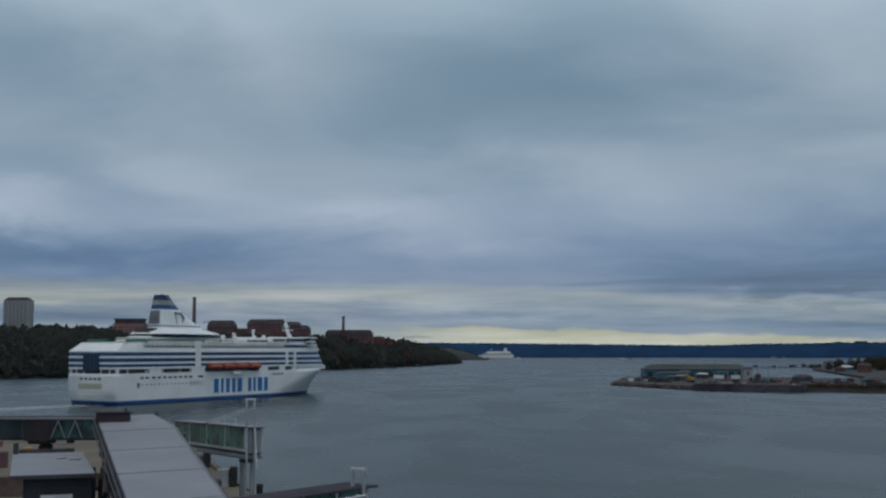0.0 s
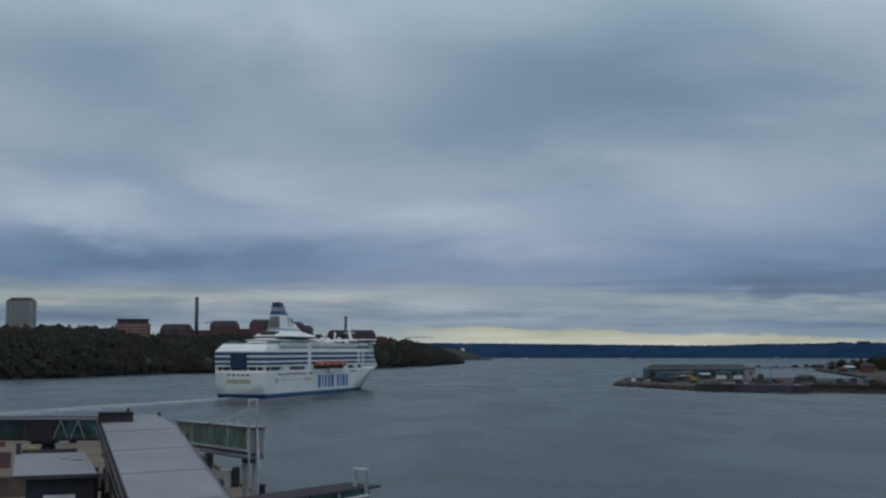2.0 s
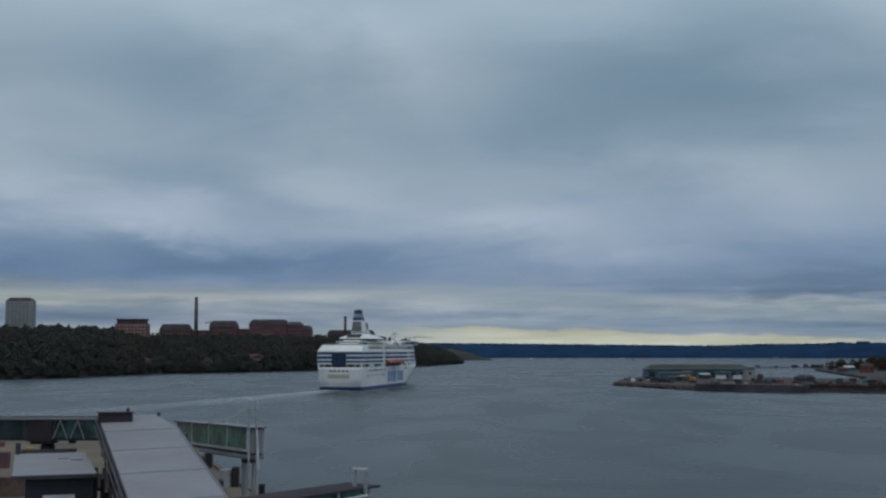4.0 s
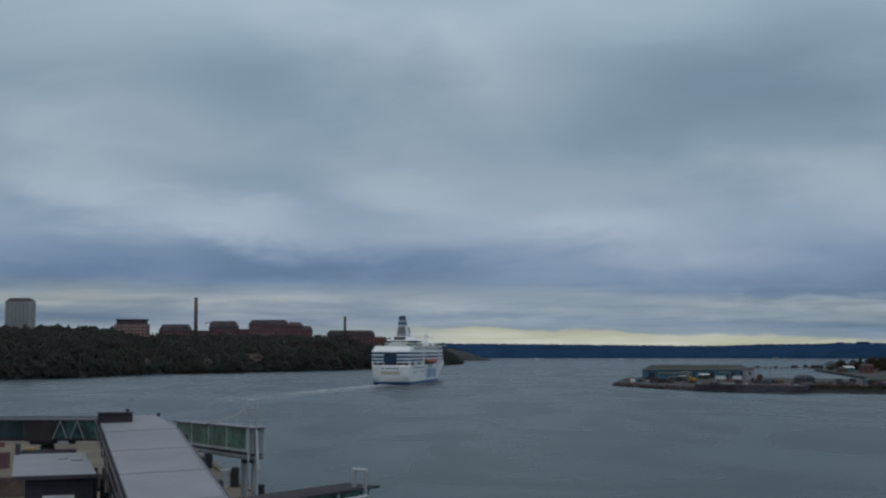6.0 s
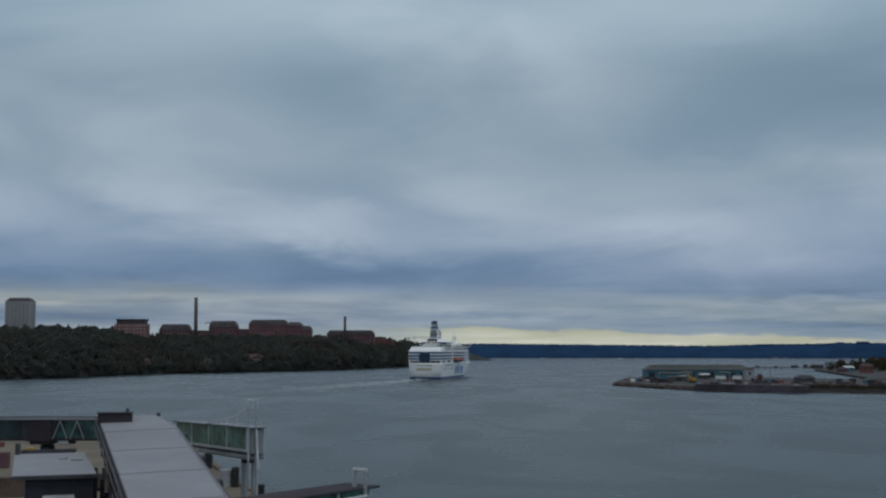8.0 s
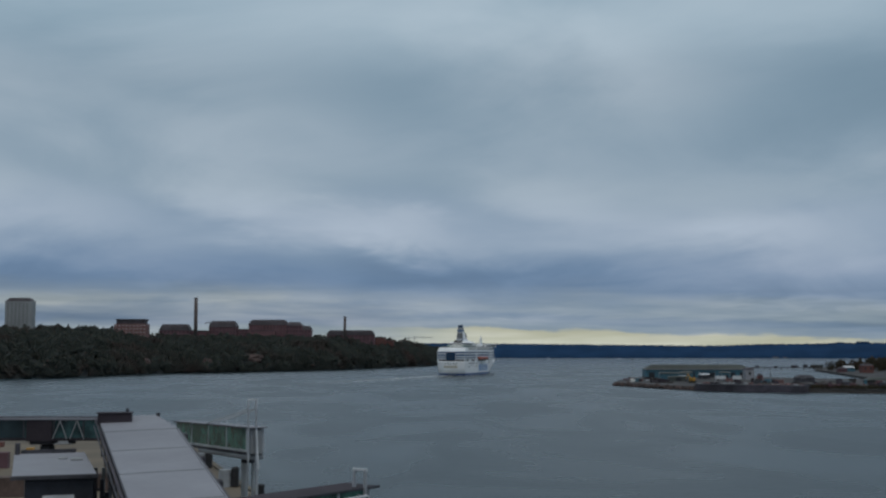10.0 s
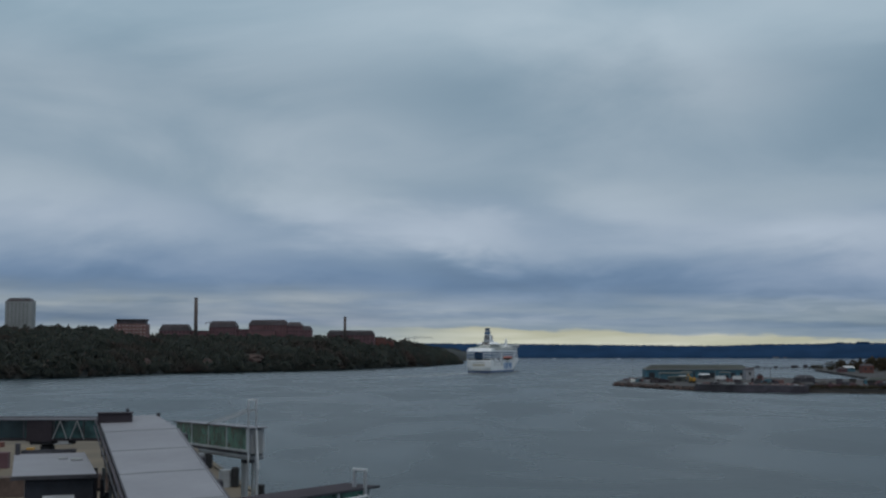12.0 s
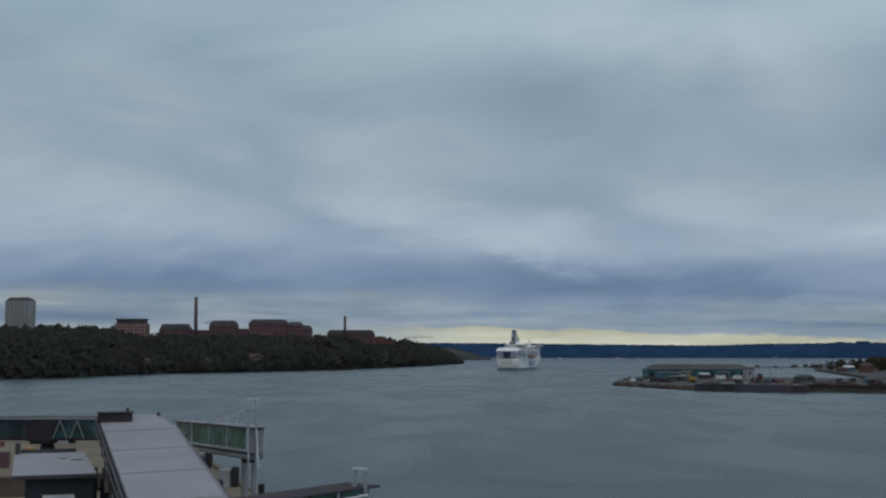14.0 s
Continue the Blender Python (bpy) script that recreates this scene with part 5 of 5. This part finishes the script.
def build_wake():
    """Foam astern of the ferry, a flat sheet of broken patches."""
    bm = bmesh.new()
    n, rows = 60, 6
    grid = []
    for i in range(n + 1):
        x = -430 + 432 * i / n
        w = 9 + 14 * (1 - i / n) ** 0.7
        bend = 0.00030 * (x - 2) ** 2
        grid.append([bm.verts.new((x, bend + w * (2 * j / rows - 1), 0.06)) for j in range(rows + 1)])
    for i in range(n):
        for j in range(rows):
            bm.faces.new((grid[i][j], grid[i + 1][j], grid[i + 1][j + 1], grid[i][j + 1]))
    ob = link("ship_wake", bm, FOAM)
    return tagged(ob, "pale foam of the ferry's wake on the water", "wake", kind="stuff")


def build_far_ship():
    f = thing("far_ferry", pose(0, 0, 0), "distant white cruise ferry seen across the bay", "ship")
    bm = prism([(0, -11), (95, -11), (112, -7), (126, 0), (112, 7), (95, 11), (0, 11)], -1, 10, -1.0)
    part("hull", bm, WHITE, f)
    part("lower_decks", prism([(4, -11), (96, -11), (110, 0), (96, 11), (4, 11)], 10, 17, 1.0), SHADEDWHITE, f)
    part("window_band", prism([(3.8, -11.2), (97, -11.2), (111, 0), (97, 11.2), (3.8, 11.2)], 12.4, 14.0), DULLWINDOW, f)
    part("upper_decks", prism([(12, -10), (88, -10), (98, 0), (88, 10), (12, 10)], 17, 23, 1.5), WHITE, f)
    part("funnel", prism([(22, -3), (36, -2.5), (36, 2.5), (22, 3)], 23, 35, 2.0), SHADEDWHITE, f)
    part("mast", beam((82, 0, 23), (80, 0, 34), 0.9), WHITE, f)
    return f


def build_boat():
    b = thing("motor_boat", pose(0, 0, 0), "small white motor boat far out in the bay", "boat", group="motor boats")
    part("hull", prism([(0, -1.8), (9, -1.8), (13, 0), (9, 1.8), (0, 1.8)], -0.4, 1.6, -0.3), WHITE, b)
    part("cabin", prism([(2.5, -1.3), (7.5, -1.2), (7.5, 1.2), (2.5, 1.3)], 1.6, 3.4, 0.5), WHITE, b)
    part("windscreen", block(7.0, 7.3, -1.0, 1.0, 2.0, 3.0), NAVY, b)
    return b


# ---- terminal quay and gangways ----
def build_quay():
    plan = [(-26, 40), (-26.6, 190), (-36.0, 214), (-47.6, 250), (-60, 290), (-76, 335), (-320, 350), (-320, 40)]
    tagged(link("ground_terminal_quay", prism(plan, -3, 2.5), CONCRETE), "sandy concrete apron of the ferry terminal quay", "quay", kind="structure")
    edge = plan[:6]
    kerb = [(x - 0.5, y) for x, y in edge] + [(x + 0.5, y + 0.2) for x, y in reversed(edge)]
    tagged(link("quay_edge", prism(kerb[::-1], 2.5, 2.9), CONCRETE), "worn sandy concrete kerb along the quay's edge", "kerb", kind="structure")


def build_walkway():
    """Roofed walkway that climbs from the terminal to the gangways. Local y runs up along it; the roof falls a little to one side."""
    w = thing("covered_walkway", pose(-11.17, 62.0, 14.37, 0, 0, 19.2) @ pose(0, 0, 0, math.degrees(math.atan(0.102)), -1.69, 0), "covered passenger walkway with pale grey sheet roof", "walkway")
    L, hw = 57.2, 3.18
    edges = [-8.0, 1.45, 10.9, 20.35, 29.8, 39.25, 48.7, L]
    for a, b in zip(edges, edges[1:]):
        if b == L:
            # the last panel is cut off at one corner
            plan = [(-hw, a + 0.15), (hw, a + 0.15), (hw, a + 1.0), (2.2, L), (-hw, L)]
            bm = prism(plan, -0.16, 0.0)
        else:
            bm = block(-hw, hw, a + 0.15, b - 0.15, -0.16, 0.0, 0.03)
        part("roof_panel", bm, ROOFPANEL, w)
        part("seam_strip", block(-hw + 0.05, hw - 0.05, a - 0.07, a + 0.07, -0.06, 0.03), GREYLOUVRE, w)
    deck = [(-hw + 0.1, -8.0), (hw - 0.1, -8.0), (hw - 0.1, 49.5), (2.1, L - 0.1), (-hw + 0.1, L - 0.1)]
    part("roof_deck", prism(deck, -0.36, -0.165), DARKSTEEL, w)
    for s, far in ((-1, L), (1, 49.6)):
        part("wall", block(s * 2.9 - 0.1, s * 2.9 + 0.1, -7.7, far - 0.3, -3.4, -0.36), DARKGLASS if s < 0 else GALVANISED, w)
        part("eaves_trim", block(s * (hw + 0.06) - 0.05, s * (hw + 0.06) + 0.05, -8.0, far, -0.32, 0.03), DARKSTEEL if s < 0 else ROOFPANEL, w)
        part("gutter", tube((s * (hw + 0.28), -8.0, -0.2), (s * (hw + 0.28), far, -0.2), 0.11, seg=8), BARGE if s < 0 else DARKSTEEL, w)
        part("pipe", tube((s * (hw + 0.5), -8.0, -0.55), (s * (hw + 0.5), far - 2, -0.55), 0.07, seg=8), DARKSTEEL, w)
    part("end_wall", block(-2.8, 2.0, L - 0.4, L - 0.2, -3.4, -0.36), DARKGLASS, w)
    part("floor", block(-3.0, 3.0, -8.0, 49.5, -3.7, -3.4), DARKSTEEL, w)
    for i in range(12):
        part("mullion", block(-3.06, -2.94, 2 + i * 4.8, 2.25 + i * 4.8, -3.4, -0.36), DARKSTEEL, w)
    # lamps on short brackets along one eave
    for y in (26.5, 35.6, 46.8):
        o = part("eaves_lamp", block(hw + 0.30, hw + 0.80, y - 0.25, y + 0.25, -0.75, -0.15, 0.12), DARKSTEEL, w)
        part("bracket", beam((hw, y, -0.2), (hw + 0.55, y, -0.3), 0.1), DARKSTEEL, o)
        part("lens", block(hw + 0.36, hw + 0.74, y - 0.2, y + 0.2, -0.80, -0.75), GALVANISED, o)
    part("corner_lamp", tube((2.35, 56.4, -0.1), (2.35, 56.4, 0.3), 0.2, 0.16, 10), DARKSTEEL, w)
    return w


def build_walkway_legs():
    for x, y, top in ((-31.9, 111.5, 15.6), (-29.6, 105.5, 15.2), (-27.9, 101.0, 14.6)):
        t = thing("support_tower", pose(x, y, 2.5, 0, 0, 20), "dark steel support tower of the walkway", "support", group="walkway supports")
        for dx in (-0.35, 0.35):
            part("column", block(dx - 0.16, dx + 0.16, -0.2, 0.2, 0.3, top - 2.5, 0.03), DARKSTEEL if dx < 0 else GREYLOUVRE, t)
        for z in (3.5, 7.5, 11.0):
            part("tie", block(-0.35, 0.35, -0.1, 0.1, z, z + 0.25), DARKSTEEL, t)
        part("footing", block(-0.9, 0.9, -0.9, 0.9, 0, 0.3, 0.05), PALECONCRETE, t)
    # plant box on the roof corner
    b = thing("roof_plant_box", pose(-30.75, 112.5, 19.15, 0, 0, 13), "dark brown plant box on the walkway's roof", "plant box")
    part("casing", block(-1.65, 1.45, -0.9, 0.9, 0.0, 1.42, 0.06), BROWNROOF, b)
    part("cover", block(-1.75, 1.55, -1.0, 1.0, 1.42, 1.50, 0.02), BROWNROOF, b)
    part("vent", tube((1.0, 0, 1.50), (1.0, 0, 1.85), 0.16, seg=8), DARKSTEEL, b)


def build_gallery():
    """Level glazed gallery that leaves the walkway's upper end sideways."""
    g = thing("glazed_gallery", pose(-33.2, 119.0, 0), "level glazed passenger gallery with pale roof edge", "walkway")
    L = 44.0
    part("roof", block(-L, 0.6, -0.2, 3.0, 19.66, 19.76, 0.02), BROWNROOF, g)
    part("fascia", block(-L, 0.6, -0.28, -0.2, 19.58, 19.80), ROOFPANEL, g)
    part("floor", block(-L, 0.4, 0, 3.0, 17.5, 17.7), DARKSTEEL, g)
    part("sill_beam", block(-L, 0.4, -0.12, 0.1, 17.62, 17.76), BROWNROOF, g)
    part("back_wall", block(-L, 0.4, 2.8, 3.0, 17.5, 19.6), DARKGLASS, g)
    for i in range(15):
        x = -L + i * 2.96
        part("pane", block(x + 0.08, x + 2.88, 0.0, 0.06, 17.78, 19.5), TEALGLASS if i in (0, 1, 8, 9, 10, 12, 13, 14) else DARKGLASS, g)
        part("post", block(x - 0.06, x + 0.06, -0.06, 0.1, 17.5, 19.6), DARKSTEEL, g)
    part("panel", block(-8.2, -5.65, -0.16, -0.07, 17.45, 19.5), BROWNROOF, g, "dark brown cladding panel")
    for x in (-4.85, -3.15):
        bm = beam((x - 0.7, -0.2, 17.7), (x, -0.2, 19.5), 0.09)
        beam((x, -0.2, 19.5), (x + 0.7, -0.2, 17.7), 0.09, None, bm)
        part("brace", bm, GREYLOUVRE, g)
    # carriage under the floor
    part("underframe", block(-8.0, -5.8, 0.2, 2.4, 17.1, 17.5, 0.1), DARKSTEEL, g)
    part("leg", block(-6.75, -6.15, 0.8, 1.5, 2.5, 17.1, 0.05), DARKSTEEL, g)
    part("bogie", block(-7.1, -5.9, 0.6, 1.8, 16.3, 17.1, 0.2), RUBBER, g)
    part("floodlight", block(-4.15, -3.5, 0.3, 0.8, 17.2, 17.5, 0.05), RUBBER, g)


def gangway(name, m, length, h, hw, roof_mat, label, glass, portal, panes):
    """Telescopic glass gangway along local x, floor at z = 0. portal: place along it, its two legs across it, height above the roof."""
    g = thing(name, m, label, "gangway", group="passenger gangways")
    part("roof", block(-0.3, length + 0.7, -hw - 0.2, hw + 0.2, h, h + 0.12, 0.03), roof_mat, g)
    part("roof_trim", block(-0.3, length + 0.7, -hw - 0.26, -hw - 0.21, h + 0.01, h + 0.13), DARKSTEEL, g)
    part("floor", block(0, length, -hw, hw, -0.4, 0.0, 0.05), DARKSTEEL, g)
    part("side_beam", block(0, length, -hw - 0.1, -hw + 0.02, -0.1, 0.1), GALVANISED, g)
    part("side_beam", block(0, length, hw - 0.02, hw + 0.1, -0.1, 0.1), GALVANISED, g)
    n = panes
    for s in (-1, 1):
        for i in range(n):
            x0, x1 = length * i / n, length * (i + 1) / n
            part("pane", block(x0 + 0.07, x1 - 0.07, s * hw - 0.03, s * hw + 0.03, 0.1, h), glass, g)
            part("post", block(x1 - 0.07, x1 + 0.07, s * hw - 0.09, s * hw + 0.09, -0.1, h), GALVANISED, g)
    # dark blocks added behind the panes for the reflections of trees in the glass
    for x, w, hh in ((0.38, 1.9, 0.9), (0.52, 1.2, 0.8), (0.66, 0.9, 1.0), (0.72, 0.8, 1.6)):
        part("inner_fitting", block(length * x, length * x + w, -hw + 0.04, 0.4, 0.0, hh, 0.15), DARKSTEEL, g)
    part("lamp_rail", block(length * 0.1, length, -hw - 0.02, -hw + 0.06, h - 0.25, h - 0.1), DARKSTEEL, g)
    part("end_cab", block(length, length + 0.45, -hw + 0.15, hw - 0.15, -0.3, h - 0.1, 0.08), GREYLOUVRE, g)
    part("underframe", block(length * 0.35, length + 0.2, -0.8, 0.8, -0.8, -0.4, 0.1), GREYLOUVRE, g)
    px, y0, y1, top = portal
    reach = length * 0.55
    for y in (y0, y1):
        part("portal_leg", block(px - 0.09, px + 0.09, y - 0.08, y + 0.08, -3.0, h + top, 0.02), PORTALGREY, g)
    part("portal_head", block(px - 0.1, px + 0.1, y0 - 0.1, y1 + 0.1, h + top, h + top + 0.14, 0.02), GALVANISED, g)
    for y in (y0, y1) if top > 2 else ():
        part("stay", beam((px, y, h + top * 0.70), (px - reach, y, h + 0.12), 0.15), GALVANISED, g)
    part("hoist_rod", tube((px + 0.15, y1, h - 0.2), (px + 0.55, y1, -1.6), 0.09, seg=8), GALVANISED, g)
    for k in (0.25, 0.5) if top > 2 else ():
        x = px - reach * k
        part("stay_post", beam((x, y0, h + 0.1), (x, y0, h + 0.1 + 0.7 * top * (1 - k)), 0.05), GALVANISED, g)
    return g


def build_gangways():
    hw_a = 0.75
    gangway("glass_gangway", pose(-27.72, 127.78, 16.83, 0, -1.5, -61), 22.1, 2.02, hw_a, ROOFPANEL, "green glazed gangway with pale roof and white portal frame", GREENGLASS, (22.7, -0.87, -0.13, 2.5), 4)
    b = gangway("brown_gangway", pose(-12.2, 55.3, 16.85, 0, 0, 54), 12.5, 2.15, 1.0, BROWNROOF, "glazed gangway with dark brown roof and white portal frame", GREENGLASS, (11.9, -1.3, -0.55, 0.98), 5)
    part("hand_rail", tube((0, -1.55, 1.75), (11.9, -1.45, 1.85), 0.07, seg=8), GALVANISED, b)
    for x in (4.0, 8.0, 11.6):
        part("rail_bracket", beam((x, -1.5, 1.8), (x, -1.05, 1.9), 0.08), GALVANISED, b)
    # tall legs under the outer end of the first
    t = thing("gangway_tower", pose(-17.75, 110.8, 2.5, 0, 0, -61), "white steel lifting tower under the gangway", "support")
    for dx, dy in ((-0.8, -0.5), (-0.3, -0.5), (0.2, -0.5), (-0.8, 0.5), (0.2, 0.5)):
        part("column", block(dx - 0.12, dx + 0.12, dy - 0.12, dy + 0.12, 0.3, 13.6, 0.03), PALEGREY, t)
    part("footing", block(-1.6, 0.9, -1.2, 1.2, 0, 0.3, 0.05), PALECONCRETE, t)
    part("cross_beam", block(-1.0, 0.35, -0.65, 0.65, 13.6, 13.85, 0.03), DARKSTEEL, t)


def build_quay_things():
    # stair house beside the walkway
    b = thing("stair_house", pose(-30.6, 94.6, 2.75, 0, 0, 19.3), "flat-roofed stair house with pale roof and dark walls", "building")
    part("wall", block(-2.2, 3.0, 0.3, 20.5, -0.25, 13.7, 0.05), NAVYWALL, b)
    part("roof", block(-3.2, 3.2, 0, 20.8, 13.7, 13.95, 0.04), ROOFPANEL, b)
    part("fascia", block(-3.3, 3.3, -0.12, 0.0, 13.6, 13.9), DARKSTEEL, b)
    part("back_parapet", block(-2.6, 2.4, 20.8, 21.0, 13.6, 14.3), DARKSTEEL, b)
    part("sign_strip", block(-0.9, 1.5, -0.24, -0.15, 12.0, 12.35), GALVANISED, b, "plain pale sign strip")
    part("hatch", block(1.6, 2.6, 12, 13.6, 13.95, 14.12, 0.05), GREYLOUVRE, b)
    part("hatch", block(0.6, 1.4, 13.6, 14.6, 13.95, 14.1, 0.05), GREYLOUVRE, b)
    part("flue", tube((-2.9, 20, 13.95), (-2.9, 20, 15.0), 0.25, seg=10), DARKSTEEL, b)
    # loaders: sandy drum and black mast
    for x, y in ((-48.8, 246), (-37.5, 212)):
        f = thing("quay_fender", pose(x, y, 2.5), "grey fender drum with a tall black rubber block on the quay", "fender", group="fenders on the quay")
        part("drum", tube((-1.0, 0, 0), (-1.0, 0, 3.0), 1.2, 1.1, 14), GREYLOUVRE, f)
        part("rubber_block", block(0.2, 1.4, -0.8, 0.8, 0, 3.5, 0.2), RUBBER, f)
        part("bracket", block(-0.4, 0.4, -0.4, 0.4, 1.8, 2.4), RUBBER, f)
    m = thing("mooring_post", pose(-28.3, 187, 2.9), "tall black rubber mooring post on the quay's edge", "bollard")
    part("post", tube((0, 0, 0), (0, 0, 2.4), 0.6, 0.5, 12), RUBBER, m)
    part("cap", tube((-0.1, 0, 2.4), (-0.1, 0, 2.8), 0.75, 0.6, 12), RUBBER, m)
    # parked vehicles and boxes seen under the gallery; two dark brown boxes added for shade
    for x, y, mat, lab, s in ((-111.4, 300, BRICKORANGE, "low orange container on the apron", (2.6, 2.4, 1.2)), (-91.5, 246, BRICKRED, "dull red container on the apron", (4.6, 2.4, 3.2)),
                              (-98, 308, GREYLOUVRE, "grey container on the apron", (5, 2.4, 1.6)), (-98.5, 286, YELLOWPAINT, "low yellow container on the apron", (1.6, 2.0, 0.9)),
                              (-73.5, 198, BROWNSHEET, "dark brown box added for shade on the apron", (9, 2.6, 3.2)), (-59.0, 207, BROWNSHEET, "dark brown box added for shade on the apron", (5.2, 2.4, 2.9))):
        c = thing("container", pose(x, y, 2.5, 0, 0, 8), lab, "container", group="containers on the apron")
        part("box", block(-s[0] / 2, s[0] / 2, -s[1] / 2, s[1] / 2, 0, s[2], 0.05), mat, c)
        for i in range(6):
            px = -s[0] / 2 + s[0] * (i + 0.5) / 6
            part("rib", block(px - 0.08, px + 0.08, -s[1] / 2 - 0.05, -s[1] / 2, 0.15, s[2] - 0.15), mat, c)
    for x, y in ((-60.5, 200), (-38, 182), (-30.9, 168)):
        l = thing("edge_lamp", pose(x, y, 2.5), "low dark lamp post on the apron", "lamp")
        part("post", tube((0, 0, 0), (0, 0, 3.5), 0.12, 0.08, 8), DARKSTEEL, l)
        part("head", block(-0.3, 0.3, -0.3, 0.3, 3.5, 3.8, 0.05), DARKSTEEL, l)


def gull(name, mat, wing_up, label):
    g = thing(name, pose(0, 0, 0), label, "bird")
    bm = bmesh.new()
    bmesh.ops.create_uvsphere(bm, u_segments=10, v_segments=8, radius=1.0)
    for v in bm.verts:
        t = v.co.x
        k = 0.085 * (1 - 0.35 * abs(t))
        v.co = Vector((t * 0.24, v.co.y * k, v.co.z * k))
    part("body", bm, mat, g, smooth=True)
    part("tail", prism([(-0.36, -0.06), (-0.2, -0.03), (-0.2, 0.03), (-0.36, 0.06)], -0.01, 0.01), mat, g)
    part("beak", tube((0.23, 0, 0), (0.30, 0, -0.01), 0.02, 0.004, 6), YELLOWPAINT, g)
    for s in (-1, 1):
        bm = bmesh.new()
        a = [(0.10, 0.05, 0.02), (0.13, 0.32, 0.02 + 0.10 * wing_up), (-0.04, 0.72, 0.02 + 0.06 * wing_up), (-0.07, 0.70, 0.01 + 0.06 * wing_up), (-0.03, 0.32, 0.10 * wing_up), (-0.08, 0.05, 0.01)]
        top = [bm.verts.new((x, s * y, z + 0.012)) for x, y, z in a]
        low = [bm.verts.new((x, s * y, z - 0.012)) for x, y, z in a]
        bm.faces.new(top)
        bm.faces.new(low[::-1])
        for i in range(6):
            bm.faces.new((top[i], top[(i + 1) % 6], low[(i + 1) % 6], low[i]))
        bmesh.ops.recalc_face_normals(bm, faces=bm.faces)
        part("wing", bm, mat, g)
    return g


CLOUD = build_sky()
build_water()
build_shore()
build_woods()
build_far_hills()
build_town()
build_pier()
FERRY = build_ferry()
WAKE = build_wake()
FAR_FERRY = build_far_ship()
BOAT = build_boat()
BOAT_B = copy_thing(BOAT, pose(0, 0, 0))
build_quay()
build_walkway()
build_walkway_legs()
build_gallery()
build_gangways()
build_quay_things()
GULL_A = gull("gull", GULL, 1.0, "grey and white gull gliding with spread wings")
GULL_B = gull("cormorant", DARKFEATHER, 0.5, "dark bird banking low over the water")
GULL_C = gull("tern", DARKFEATHER, 1.2, "small dark bird low over the water")

# the ferry's course: seconds, plan position of the stern, heading east of the line of sight
COURSE = [(0, -169.8, 577.5, 28.0), (0.5, -153.8, 595.0, 24.4), (1, -140.0, 616.5, 21.7), (1.5, -127.7, 642.0, 19.8), (2, -115.3, 670.0, 17.9), (2.5, -102.2, 699.0, 15.6), (3, -89.2, 730.0, 13.4),
          (4.2, -67, 816, 10.8), (5.5, -48.5, 904, 9.4), (6, -41.5, 943, 9.2), (7, -29.2, 1028, 9.6), (8, -17.1, 1115, 10.4), (9.2, -2, 1222, 12.3), (10.5, 16.2, 1336, 14.1), (12, 44.3, 1468, 15.0), (13, 66.8, 1562, 15.2), (14, 88.8, 1648, 15.3)]


def motions():
    rows = [(t, pose(x, y, 0, 0, 0, 90 - a)) for t, x, y, a in COURSE]
    walk(FERRY, rows)
    walk(WAKE, rows)
    walk(CLOUD, [(t, pose(*EYE, 0, 0, -1.78 * t) @ pose(0, 0, 0, -0.10 * t, 0, 0)) for t in range(0, 15, 2)])
    walk(FAR_FERRY, [(t, pose(262 - 82 * t, 4330 - 4 * t, 0, 0, 0, 170)) for t in (0, 1, 2, 3, 5, 8, 11, 14)])
    walk(BOAT, [(t, pose(250 + 9.5 * t, 3950, 0, 0, 0, 0)) for t in (0, 3, 6, 9, 12, 14)])
    walk(BOAT_B, [(t, pose(600 - 1.5 * t, 3900, 0, 0, 0, 180)) for t in (0, 3, 6, 9, 12, 14)])

    def across(speed, dt):
        return max(-1500.0, min(1500.0, speed * dt))

    steps = [0, 0.5, 1, 1.3, 1.5, 1.7, 2, 3, 5, 8, 11, 14]
    walk(GULL_A, [(t, pose(0.70 - across(325, t - 1.5), 74.0 + 40 * (t - 1.5), 40.30 + 14 * (t - 1.5), 14, 4, 82)) for t in steps])
    late = [0, 3, 6, 9, 10.5, 10.8, 11, 11.2, 11.5, 12.5, 14]
    walk(GULL_B, [(t, pose(-12.02 + across(680, t - 11), 140.0 + 20 * (t - 11), 21.38 + 0.6 * (t - 11), 112, 0, 48)) for t in late])
    walk(GULL_C, [(t, pose(-12.30 - across(1300, t - 11), 300.0 + 20 * (t - 11), 11.30 + 0.6 * (t - 11), 40, 10, 160)) for t in late])


motions()
